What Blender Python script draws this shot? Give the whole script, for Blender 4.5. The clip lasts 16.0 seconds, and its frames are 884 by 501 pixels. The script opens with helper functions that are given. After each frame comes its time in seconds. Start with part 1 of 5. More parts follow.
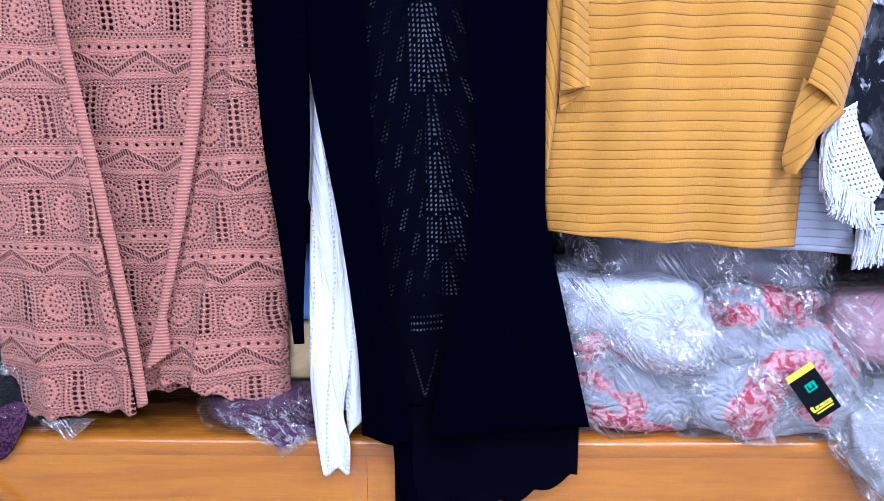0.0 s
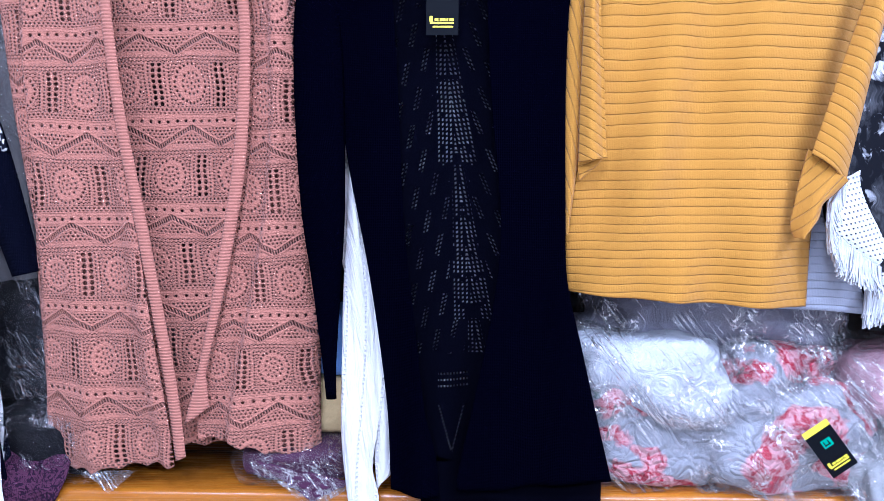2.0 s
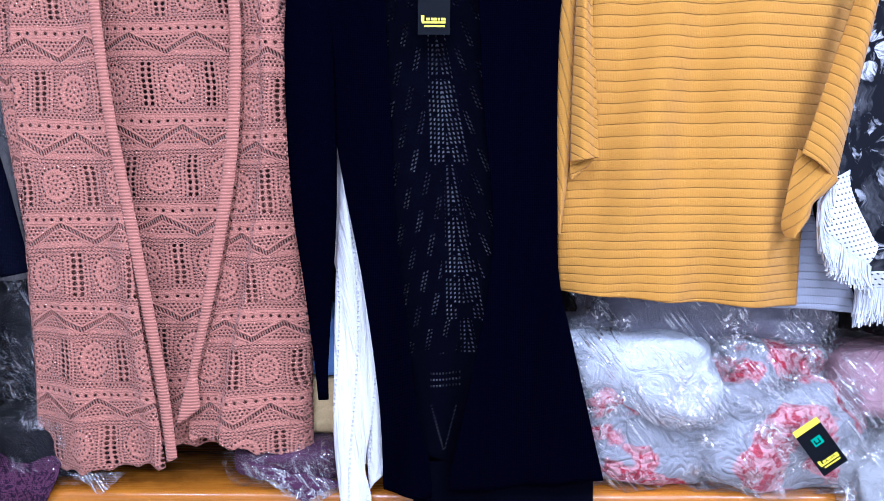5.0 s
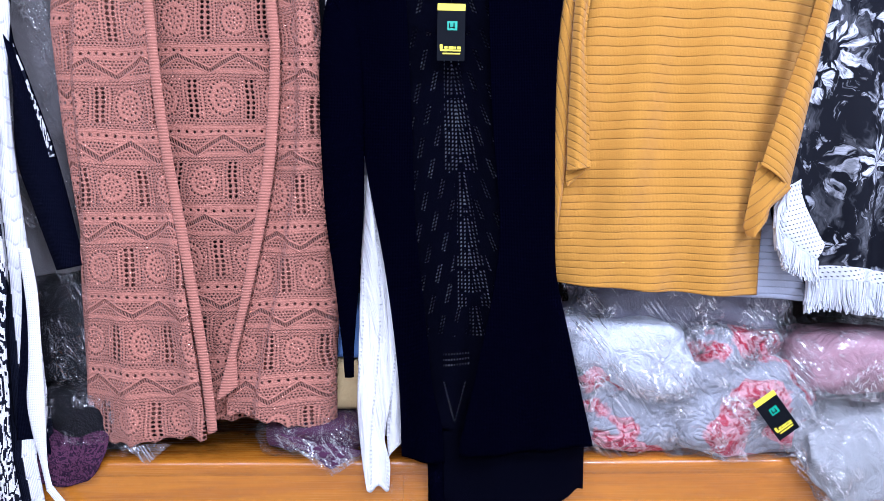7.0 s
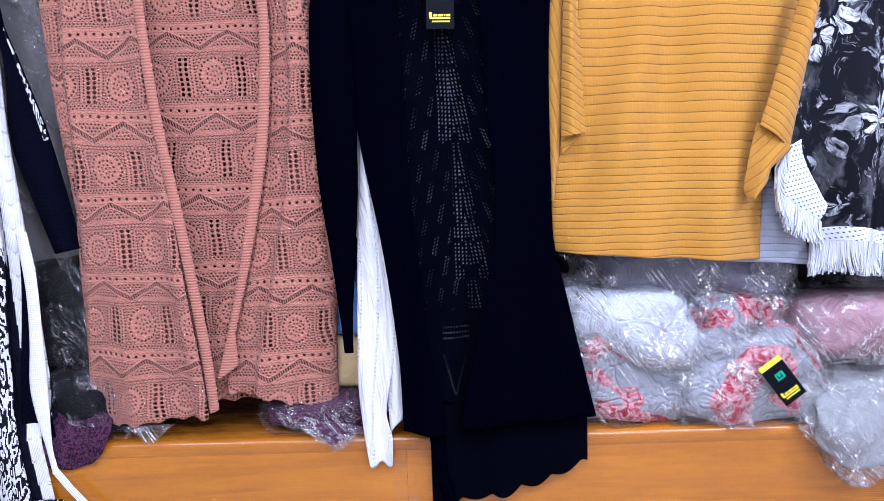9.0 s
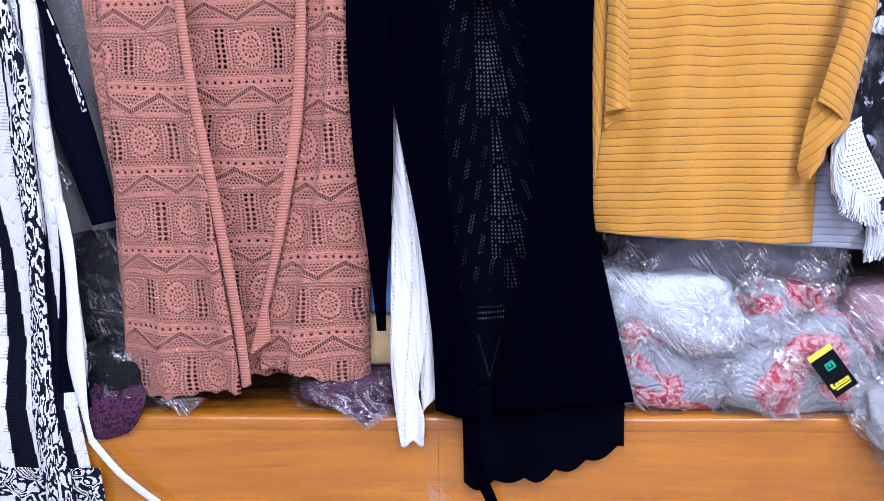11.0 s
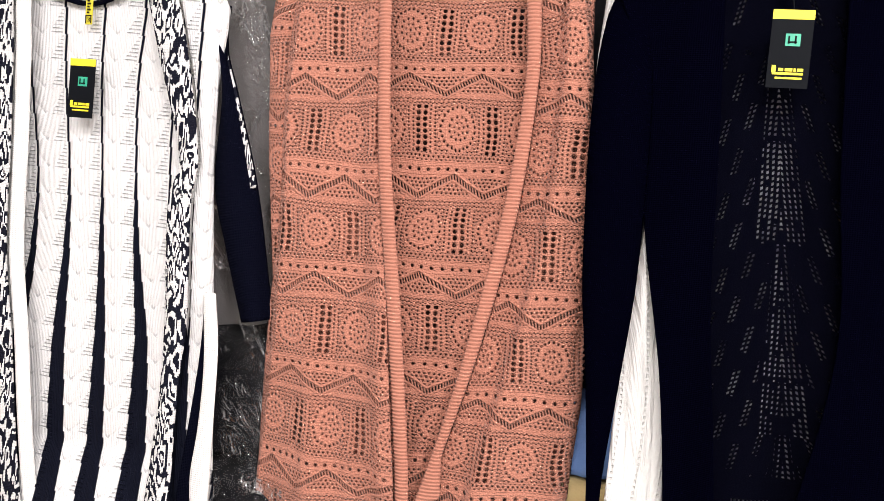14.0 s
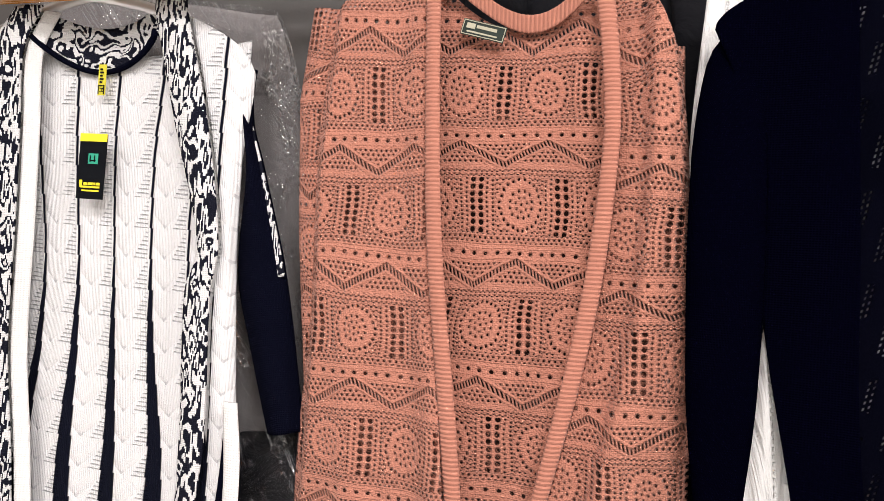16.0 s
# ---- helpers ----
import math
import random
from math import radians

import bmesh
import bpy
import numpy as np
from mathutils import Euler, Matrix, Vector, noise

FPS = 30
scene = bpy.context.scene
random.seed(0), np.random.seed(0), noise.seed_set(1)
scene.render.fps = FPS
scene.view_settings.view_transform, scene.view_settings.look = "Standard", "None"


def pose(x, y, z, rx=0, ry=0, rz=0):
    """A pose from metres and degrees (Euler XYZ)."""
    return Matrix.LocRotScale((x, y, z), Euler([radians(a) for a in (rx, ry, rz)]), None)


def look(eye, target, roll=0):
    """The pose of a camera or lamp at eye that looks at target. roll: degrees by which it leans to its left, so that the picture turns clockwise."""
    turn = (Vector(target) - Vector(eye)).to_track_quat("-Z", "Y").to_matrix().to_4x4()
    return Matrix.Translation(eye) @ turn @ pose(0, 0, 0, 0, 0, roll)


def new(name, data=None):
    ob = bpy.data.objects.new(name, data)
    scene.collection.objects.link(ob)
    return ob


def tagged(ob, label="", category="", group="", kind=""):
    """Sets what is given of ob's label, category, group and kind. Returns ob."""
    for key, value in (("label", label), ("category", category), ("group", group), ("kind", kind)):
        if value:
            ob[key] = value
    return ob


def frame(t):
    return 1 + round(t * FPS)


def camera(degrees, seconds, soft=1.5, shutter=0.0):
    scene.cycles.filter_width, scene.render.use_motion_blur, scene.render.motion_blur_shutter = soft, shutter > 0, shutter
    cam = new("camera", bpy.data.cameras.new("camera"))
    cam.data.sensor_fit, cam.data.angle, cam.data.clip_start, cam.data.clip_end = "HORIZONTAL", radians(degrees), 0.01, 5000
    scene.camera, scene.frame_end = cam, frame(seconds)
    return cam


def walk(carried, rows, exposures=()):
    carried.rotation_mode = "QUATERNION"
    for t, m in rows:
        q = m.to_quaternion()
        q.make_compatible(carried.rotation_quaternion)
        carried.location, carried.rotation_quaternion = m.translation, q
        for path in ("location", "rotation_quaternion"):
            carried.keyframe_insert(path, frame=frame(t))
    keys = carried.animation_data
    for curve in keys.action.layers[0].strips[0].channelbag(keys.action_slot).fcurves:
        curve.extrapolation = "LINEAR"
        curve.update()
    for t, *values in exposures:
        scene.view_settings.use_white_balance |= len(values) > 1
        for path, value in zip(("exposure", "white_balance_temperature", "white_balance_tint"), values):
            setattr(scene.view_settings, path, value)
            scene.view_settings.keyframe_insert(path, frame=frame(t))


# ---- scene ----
cam = camera(66.6, 16.0, soft=0.8)
PATH = [
    (0, (0.018, 0.006, 1.42), (-0.018, 1.97, 1.043), -0.2),
    (0.5, (0.0, -0.022, 1.417), (-0.014, 1.957, 1.125), -0.8),
    (1, (-0.009, -0.069, 1.46), (-0.264, 1.905, 1.262), 2.2),
    (1.5, (-0.023, -0.073, 1.45), (-0.206, 1.909, 1.257), 0.9),
    (2, (-0.003, -0.052, 1.454), (-0.077, 1.932, 1.213), -0.4),
    (2.5, (0.003, -0.047, 1.456), (-0.054, 1.936, 1.201), -0.4),
    (3, (0.007, -0.045, 1.457), (-0.062, 1.937, 1.201), -0.6),
    (3.5, (0.003, -0.05, 1.457), (-0.064, 1.934, 1.211), -0.2),
    (4, (0.0, -0.045, 1.456), (-0.043, 1.937, 1.191), -0.3),
    (6.5, (-0.015, -0.126, 1.464), (-0.084, 1.861, 1.251), -0.7),
    (7, (-0.072, -0.22, 1.467), (-0.047, 1.765, 1.226), 0.0),
    (7.5, (-0.061, -0.259, 1.444), (0.194, 1.699, 1.129), -1.7),
    (8, (-0.059, -0.272, 1.417), (0.168, 1.695, 1.132), -2.1),
    (8.5, (-0.043, -0.239, 1.427), (0.016, 1.743, 1.169), -2.3),
    (11, (-0.048, -0.187, 1.405), (-0.159, 1.788, 1.106), -1.1),
    (11.5, (-0.032, -0.179, 1.404), (-0.275, 1.784, 1.111), -1.8),
    (12, (-0.03, -0.162, 1.419), (-0.313, 1.799, 1.148), -1.0),
    (12.5, (-0.033, -0.152, 1.425), (-0.336, 1.811, 1.187), 0.1),
    (13, (-0.073, -0.103, 1.433), (-0.428, 1.852, 1.204), 1.9),
    (13.5, (-0.189, 0.001, 1.449), (-0.576, 1.957, 1.295), 3.9),
    (14, (-0.287, 0.088, 1.455), (-0.679, 2.048, 1.375), 4.2),
    (14.5, (-0.343, 0.133, 1.476), (-0.702, 2.097, 1.599), 3.9),
    (15, (-0.348, 0.2, 1.499), (-0.823, 2.14, 1.597), 3.3),
    (15.5, (-0.34, 0.254, 1.531), (-0.854, 2.187, 1.515), 2.2),
    (16, (-0.352, 0.252, 1.522), (-0.869, 2.184, 1.561), 3.2),
]
EXPOSE = [
    (0.0, 0.0, 4650, 22), (4.0, 0.0, 4650, 22), (6.5, -0.03, 4750, 22), (7.5, -0.12, 5000, 23), (8.5, -0.16, 5000, 23),
    (11.0, -0.14, 5000, 23), (12.7, -0.10, 5100, 23), (13.1, -0.10, 5400, 23), (13.5, 0.0, 6150, 18), (14.0, 0.03, 6450, 15), (14.5, -0.03, 6450, 15), (16.0, -0.12, 6450, 15),
]
walk(cam, [(t, look(eye, target, roll)) for t, eye, target, roll in PATH], EXPOSE)

# ---- world and lights ----
world = bpy.data.worlds.new("world")
scene.world = world
world.use_nodes = True
world.node_tree.nodes["Background"].inputs[0].default_value = (0.8, 0.85, 0.9, 1)
world.node_tree.nodes["Background"].inputs[1].default_value = 0.15

# Assumed ceiling panels, none in view; places and powers tuned to balance the light.
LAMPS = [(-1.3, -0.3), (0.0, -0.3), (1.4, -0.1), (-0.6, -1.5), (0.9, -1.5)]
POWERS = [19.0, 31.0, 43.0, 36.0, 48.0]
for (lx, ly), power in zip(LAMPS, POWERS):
    lamp = bpy.data.lights.new("assumed_panel_lamp", "AREA")
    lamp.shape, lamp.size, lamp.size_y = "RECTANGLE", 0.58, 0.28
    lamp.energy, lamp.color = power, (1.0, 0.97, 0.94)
    ob = new("assumed_panel_lamp", lamp)
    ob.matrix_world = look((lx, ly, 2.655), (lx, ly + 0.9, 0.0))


# ---- node helpers ----
class V:
    """A socket with arithmetic."""
    def __init__(self, m, s):
        self.m, self.s = m, s

    def op(self, kind, *others, clamp=False):
        n = self.m.nt.nodes.new("ShaderNodeMath")
        n.operation, n.use_clamp = kind, clamp
        for i, o in enumerate((self, *others)):
            if isinstance(o, V):
                self.m.nt.links.new(o.s, n.inputs[i])
            else:
                n.inputs[i].default_value = float(o)
        return V(self.m, n.outputs[0])

    def __add__(self, o): return self.op("ADD", o)
    def __radd__(self, o): return self.op("ADD", o)
    def __sub__(self, o): return self.op("SUBTRACT", o)
    def __rsub__(self, o): return (self * -1) + o
    def __mul__(self, o): return self.op("MULTIPLY", o)
    def __rmul__(self, o): return self.op("MULTIPLY", o)
    def __truediv__(self, o): return self.op("DIVIDE", o)
    def lt(self, o): return self.op("LESS_THAN", o)
    def gt(self, o): return self.op("GREATER_THAN", o)
    def fract(self): return self.op("FRACT")
    def floor(self): return self.op("FLOOR")
    def abs(self): return self.op("ABSOLUTE")
    def sin(self): return self.op("SINE")
    def cos(self): return self.op("COSINE")
    def sqrt(self): return self.op("SQRT")
    def min(self, o): return self.op("MINIMUM", o)
    def max(self, o): return self.op("MAXIMUM", o)
    def clamp(self): return self.op("ADD", 0.0, clamp=True)

    def below(self, limit, soft):
        """1 well under limit, 0 over it, with a soft step."""
        return ((limit - self) / soft + 0.5).clamp()

    def tri(self):
        """0 at whole numbers, 1 half way."""
        return 1 - ((self.fract() * 2) - 1).abs()

    def cell(self, pitch):
        """Distance from the middle of the cell."""
        return ((self / pitch).fract() - 0.5) * pitch


class Mat:
    def __init__(self, name):
        self.mat = bpy.data.materials.new(name)
        self.mat.use_nodes = True
        self.nt = self.mat.node_tree
        self.bsdf = self.nt.nodes["Principled BSDF"]
        self.out = self.nt.nodes["Material Output"]
        self.coord = self.nt.nodes.new("ShaderNodeTexCoord")

    def uv(self):
        n = self.nt.nodes.new("ShaderNodeSeparateXYZ")
        self.nt.links.new(self.coord.outputs["UV"], n.inputs[0])
        return V(self, n.outputs[0]), V(self, n.outputs[1])

    def xyz(self):
        n = self.nt.nodes.new("ShaderNodeSeparateXYZ")
        self.nt.links.new(self.coord.outputs["Object"], n.inputs[0])
        return [V(self, n.outputs[i]) for i in range(3)]

    def vec(self, a, b, c=0.0):
        n = self.nt.nodes.new("ShaderNodeCombineXYZ")
        for i, o in enumerate((a, b, c)):
            if isinstance(o, V):
                self.nt.links.new(o.s, n.inputs[i])
            else:
                n.inputs[i].default_value = o
        return n.outputs[0]

    def noise(self, vector, scale, detail=3.0, rough=0.55, distort=0.0):
        n = self.nt.nodes.new("ShaderNodeTexNoise")
        n.inputs["Scale"].default_value, n.inputs["Detail"].default_value = scale, detail
        n.inputs["Roughness"].default_value, n.inputs["Distortion"].default_value = rough, distort
        self.nt.links.new(vector if vector is not None else self.coord.outputs["Object"], n.inputs["Vector"])
        return V(self, n.outputs[0])

    def rand(self, vector):
        n = self.nt.nodes.new("ShaderNodeTexWhiteNoise")
        self.nt.links.new(vector, n.inputs["Vector"])
        return V(self, n.outputs["Value"])

    def voronoi(self, vector, scale, feature="F1"):
        n = self.nt.nodes.new("ShaderNodeTexVoronoi")
        n.feature = feature
        n.inputs["Scale"].default_value = scale
        self.nt.links.new(vector if vector is not None else self.coord.outputs["Object"], n.inputs["Vector"])
        return n

    def mix(self, f, a, b):
        n = self.nt.nodes.new("ShaderNodeMix")
        n.data_type = "RGBA"
        for socket, o in ((n.inputs[0], f), (n.inputs[6], a), (n.inputs[7], b)):
            if isinstance(o, V):
                self.nt.links.new(o.s, socket)
            elif hasattr(o, "is_output"):
                self.nt.links.new(o, socket)
            elif isinstance(o, tuple):
                socket.default_value = (*o, 1)
            else:
                socket.default_value = o
        return n.outputs[2]

    def finish(self, color, rough=0.9, bump=None, distance=0.001, strength=1.0, hole=None, metal=0.0, sheen=0.0, coat=0.0, spec=0.5):
        b = self.bsdf
        if isinstance(color, tuple):
            b.inputs["Base Color"].default_value = (*color, 1)
        else:
            self.nt.links.new(color, b.inputs["Base Color"])
        if isinstance(rough, V):
            self.nt.links.new(rough.s, b.inputs["Roughness"])
        else:
            b.inputs["Roughness"].default_value = rough
        b.inputs["Metallic"].default_value = metal
        b.inputs["Sheen Weight"].default_value = sheen
        b.inputs["Coat Weight"].default_value = coat
        b.inputs["Coat Roughness"].default_value = 0.08
        b.inputs["Specular IOR Level"].default_value = spec
        if bump is not None:
            n = self.nt.nodes.new("ShaderNodeBump")
            n.inputs["Strength"].default_value, n.inputs["Distance"].default_value = strength, distance
            self.nt.links.new(bump.s, n.inputs["Height"])
            self.nt.links.new(n.outputs[0], b.inputs["Normal"])
            self.normal = n.outputs[0]
        if hole is not None:
            t = self.nt.nodes.new("ShaderNodeBsdfTransparent")
            mx = self.nt.nodes.new("ShaderNodeMixShader")
            self.nt.links.new(hole.s, mx.inputs[0])
            self.nt.links.new(b.outputs[0], mx.inputs[1])
            self.nt.links.new(t.outputs[0], mx.inputs[2])
            self.nt.links.new(mx.outputs[0], self.out.inputs[0])
        return self.mat


# ---- materials ----
def dots(x, y, r, soft=0.0018):
    return ((x * x) + (y * y)).sqrt().below(r, soft)


def crochet(name, color, shift, lift):
    """Openwork knit: zigzags of slots, rows of eyelets, medallions between columns of large holes."""
    m = Mat(name)
    u, v = m.uv()
    v = v + (m.noise(m.vec(u, v), 5.0, 2.0) - 0.5) * 0.030
    u = u + (m.noise(m.vec(u, v, 5.0), 6.0, 2.0) - 0.5) * 0.034
    PV, PU = 0.155, 0.11
    vv = (v - (1.339 + lift)) / PV
    row = vv.floor()
    f = vv - row
    h = f * PV
    uu = (u - (-0.469 + shift)) - row * 0.035
    p = uu / PU
    tr = p.tri()
    zig = tr * 0.031
    # slots along the zigzag, between two raised ribs
    off = h - zig - 0.004
    band = off.abs().below(0.0042, 0.0016)
    slot = ((uu + h * 0.3).cell(0.0046)).abs().below(0.0013, 0.0010)
    holes = band * slot
    # eyelets inside the triangles
    under = (zig - h).gt(0.005) * h.gt(0.005)
    over = (h - zig).gt(0.013) * h.lt(0.034) * tr.lt(0.62)
    stag = (h / 0.0058).floor() * 0.0035
    small = dots((uu + stag).cell(0.007), h.cell(0.0058), 0.0020)
    holes = holes.max(small * under.max(over))
    # single row of larger eyelets, rows of fine ones above and below the blocks
    holes = holes.max(dots(uu.cell(0.015), h - 0.046, 0.0030))
    fine = dots((uu + stag).cell(0.0070), (h - 0.0625).cell(0.0056), 0.0020)
    holes = holes.max(fine * (h - 0.0653).abs().lt(0.0056))
    fine2 = dots((uu + stag).cell(0.0070), (h - 0.1475).cell(0.0056), 0.0019)
    holes = holes.max(fine2 * (h - 0.1482).abs().lt(0.0070))
    # medallions: tall eight-sided rings of eyelets round a pebbled middle
    block = h.gt(0.071) * h.lt(0.142)
    mu = (p.fract() - 0.5) * PU
    mv = h - 0.1065
    ms = mv * 0.84
    r = ((mu * mu) + (ms * ms)).sqrt()
    ang = mu.op("ARCTAN2", ms)
    facet = ((ang * (8 / 6.2832)).fract() - 0.5) * (6.2832 / 8)
    ro = r * facet.cos() * 1.03
    med = dots(mu, ms, 0.0018)
    for r0, n, size in ((0.0075, 7, 0.0016), (0.0145, 12, 0.0019), (0.0262, 24, 0.0021)):
        arc = ((ang * (n / 6.2832)).fract() - 0.5) * (6.2832 * r0 / n)
        med = med.max(dots(arc, ro - r0, size))
    corner = dots((mu + stag).cell(0.0070), mv.cell(0.0058), 0.0020) * ro.gt(0.0305) * mu.abs().lt(0.031)
    med = med.max(corner)
    med = med.max(dots((mu.abs() - 0.0335), mv.cell(0.0056), 0.0018) * (mu.abs() - 0.0335).abs().lt(0.0033))
    cu = 0.055 - mu.abs()
    col = dots(cu - 0.0056, mv.cell(0.0094), 0.0039)
    col = col.max(dots(cu - 0.0140, mv.cell(0.0062), 0.0018))
    holes = holes.max((med.max(col)) * block)
    # stitches pull unevenly
    uneven = m.noise(m.vec(u, v, 3.0), 170.0, 2.0)
    slack = m.noise(m.vec(u, v, 8.0), 16.0, 2.0)
    limit = 0.61 + uneven * 0.30 + slack * 0.20
    opened = ((holes - limit) * 4.0 + 0.5).clamp()
    course = (v * 2600.0).sin() * 0.5 + (u * 2300.0).sin() * 0.35
    pebble = V(m, m.voronoi(m.vec(u, v * 1.25), 300.0).outputs["Distance"])
    grain = m.noise(m.vec(u, v), 800.0, 2.0)
    wide = m.noise(m.vec(u, v), 9.0, 3.0)
    ribs = (off.abs() - 0.0062).abs().below(0.0016, 0.0022)
    ring = (ro - 0.0205).abs().below(0.0035, 0.004) * block
    line = (h - 0.0395).abs().below(0.0012, 0.0018) + (h - 0.0530).abs().below(0.0012, 0.0018) + (h - 0.0585).abs().below(0.0010, 0.0016)
    height = course * 0.22 - holes * 2.2 - pebble * 1.1 + grain * 0.5 + ribs * 0.9 + ring * 0.5 + line * 0.6 + uneven * 0.9
    dark = tuple(c * 0.78 for c in color)
    # The pebble term darkens gaps between stitches: cavity shade put into the colour.
    col_ = m.mix((wide * 0.4 + grain * 0.3 + pebble * 0.3).clamp(), tuple(min(1, c * 1.12) for c in color), dark)
    return m.finish(col_, 0.92, height, 0.0014, 1.0, hole=opened * 0.985, sheen=0.12, spec=0.15)


def ribbed(name, color, pitch, along="v", depth=0.0014, fine=None):
    m = Mat(name)
    u, v = m.uv()
    w = v if along == "v" else u
    w = w + (m.noise(m.vec(u * 0.6, v), 9.0, 2.0) - 0.5) * 0.004
    grain = m.noise(m.vec(u, v), 900.0, 2.0)
    stitch = m.noise(m.vec(u * 1.0, v * 2.0), 240.0, 2.0)
    if fine is None:
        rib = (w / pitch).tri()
        # Grooves between the ribs are darkened in the colour to give them shade.
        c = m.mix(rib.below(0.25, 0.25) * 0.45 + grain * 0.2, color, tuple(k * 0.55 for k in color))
        return m.finish(c, 0.93, rib + grain * 0.3 + stitch * 0.2, depth, 1.0, sheen=0.12, spec=0.2)
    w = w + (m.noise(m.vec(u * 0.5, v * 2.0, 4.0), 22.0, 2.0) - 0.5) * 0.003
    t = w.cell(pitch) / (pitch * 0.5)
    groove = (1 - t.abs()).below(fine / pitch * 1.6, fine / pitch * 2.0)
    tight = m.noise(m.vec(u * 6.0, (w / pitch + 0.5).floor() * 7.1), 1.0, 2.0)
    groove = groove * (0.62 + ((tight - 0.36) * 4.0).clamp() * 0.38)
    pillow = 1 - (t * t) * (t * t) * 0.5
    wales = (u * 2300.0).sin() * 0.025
    # The groove term paints each groove's shade into the base colour.
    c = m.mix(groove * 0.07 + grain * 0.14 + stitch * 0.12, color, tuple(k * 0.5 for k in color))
    return m.finish(c, 0.93, pillow - groove * 0.35 + wales + stitch * 0.22 + grain * 0.12, depth, 1.0, sheen=0.12, spec=0.15)


def knit(name, color, pitch=0.003, grain=0.5, wide=0.25, sheen=0.1, rough=0.92, spec=0.2):
    m = Mat(name)
    u, v = m.uv()
    k = (u * (6.283 / pitch)).sin() * 0.5 + (v * (6.283 / pitch * 1.15)).sin() * 0.4
    g = m.noise(m.vec(u, v), 800.0, 2.0)
    w = m.noise(m.vec(u, v), 7.0, 3.0)
    c = m.mix(g * grain + w * wide, tuple(min(1, x * 1.12) for x in color), tuple(x * 0.72 for x in color))
    return m.finish(c, rough, k * 0.5 + g * 0.5, 0.0009, 0.8, sheen=sheen, spec=spec)


def pointelle(name, color):
    """Black sheer knit with feather chains of eyelets down the middle."""
    m = Mat(name)
    u, v = m.uv()
    dx = (u + 0.037) - (1.65 - v) * 0.10
    a = dx.abs()
    fall = 1.72 - v
    # middle bundle of slanting bead chains, opening like a feather every 26 cm
    ph = (fall / 0.26).fract()
    fan = a - ph * 0.020 + (m.noise(m.vec(u * 3.0, v), 8.0, 2.0) - 0.5) * 0.006
    lane_at = (fan / 0.0070).floor()
    lane = ((fan / 0.0070).fract() - 0.5).abs().below(0.23, 0.14)
    bead = ((v / 0.0074) + lane_at * 0.5 + fan * 60.0).fract()
    step = (bead - 0.5).abs().below(0.27, 0.16)
    ends = m.rand(m.vec(lane_at, (fall / 0.26).floor(), 2.0))
    mid = v.lt(1.67) * lane * step * a.below(0.009 + ph * 0.024, 0.002) * ph.lt(0.84 + ends * 0.3) * (m.rand(m.vec(lane_at, (v / 0.0074).floor(), 6.0)).gt(0.12))
    # slanting short chains of paired beads at the sides
    q = a - fall * 0.30
    k = (q / 0.027).floor()
    qf = (q / 0.027).fract() * 0.027
    two = ((qf - 0.006).abs().min((qf - 0.0112).abs())).below(0.0015, 0.0010)
    on = ((v / 0.062) + k * 0.37).fract().lt(0.60)
    beads = (v + qf * 0.5).cell(0.0070).abs().below(0.0019, 0.0010)
    keep = m.rand(m.vec(k, ((v / 0.062) + k * 0.37).floor(), 1.0))
    side = two * on * beads * a.gt(0.014 + ph * 0.026) * (0.5 + keep * 0.5)
    low = v.gt(1.14)
    # rows near the end of the feather
    bars = (v - 1.092).abs().lt(0.016) * (v.cell(0.011)).abs().below(0.0022, 0.001) * (u.cell(0.0056)).abs().below(0.0016, 0.0008) * (u + 0.027).abs().lt(0.026)
    vee = (((u + 0.030).abs() - (v - 0.965) * 0.26).abs()).below(0.0020, 0.001) * beads * v.gt(0.965) * v.lt(1.05)
    wear = ((m.noise(m.vec(u, v), 22.0, 2.0) - 0.16) * 3.0).clamp() * (0.7 + m.noise(m.vec(u, v), 160.0, 1.0) * 0.6).clamp()
    holes = (((mid.max(side)) * low).max(bars).max(vee) * wear * 1.5).clamp()
    g = m.noise(m.vec(u, v), 900.0, 2.0)
    c = m.mix(g, tuple(x * 1.3 for x in color), tuple(x * 0.6 for x in color))
    return m.finish(c, 0.9, g + (u * 2400.0).sin() * 0.4 - holes, 0.0008, 0.8, hole=holes + (1 - holes) * 0.045, sheen=0.0, spec=0.0)


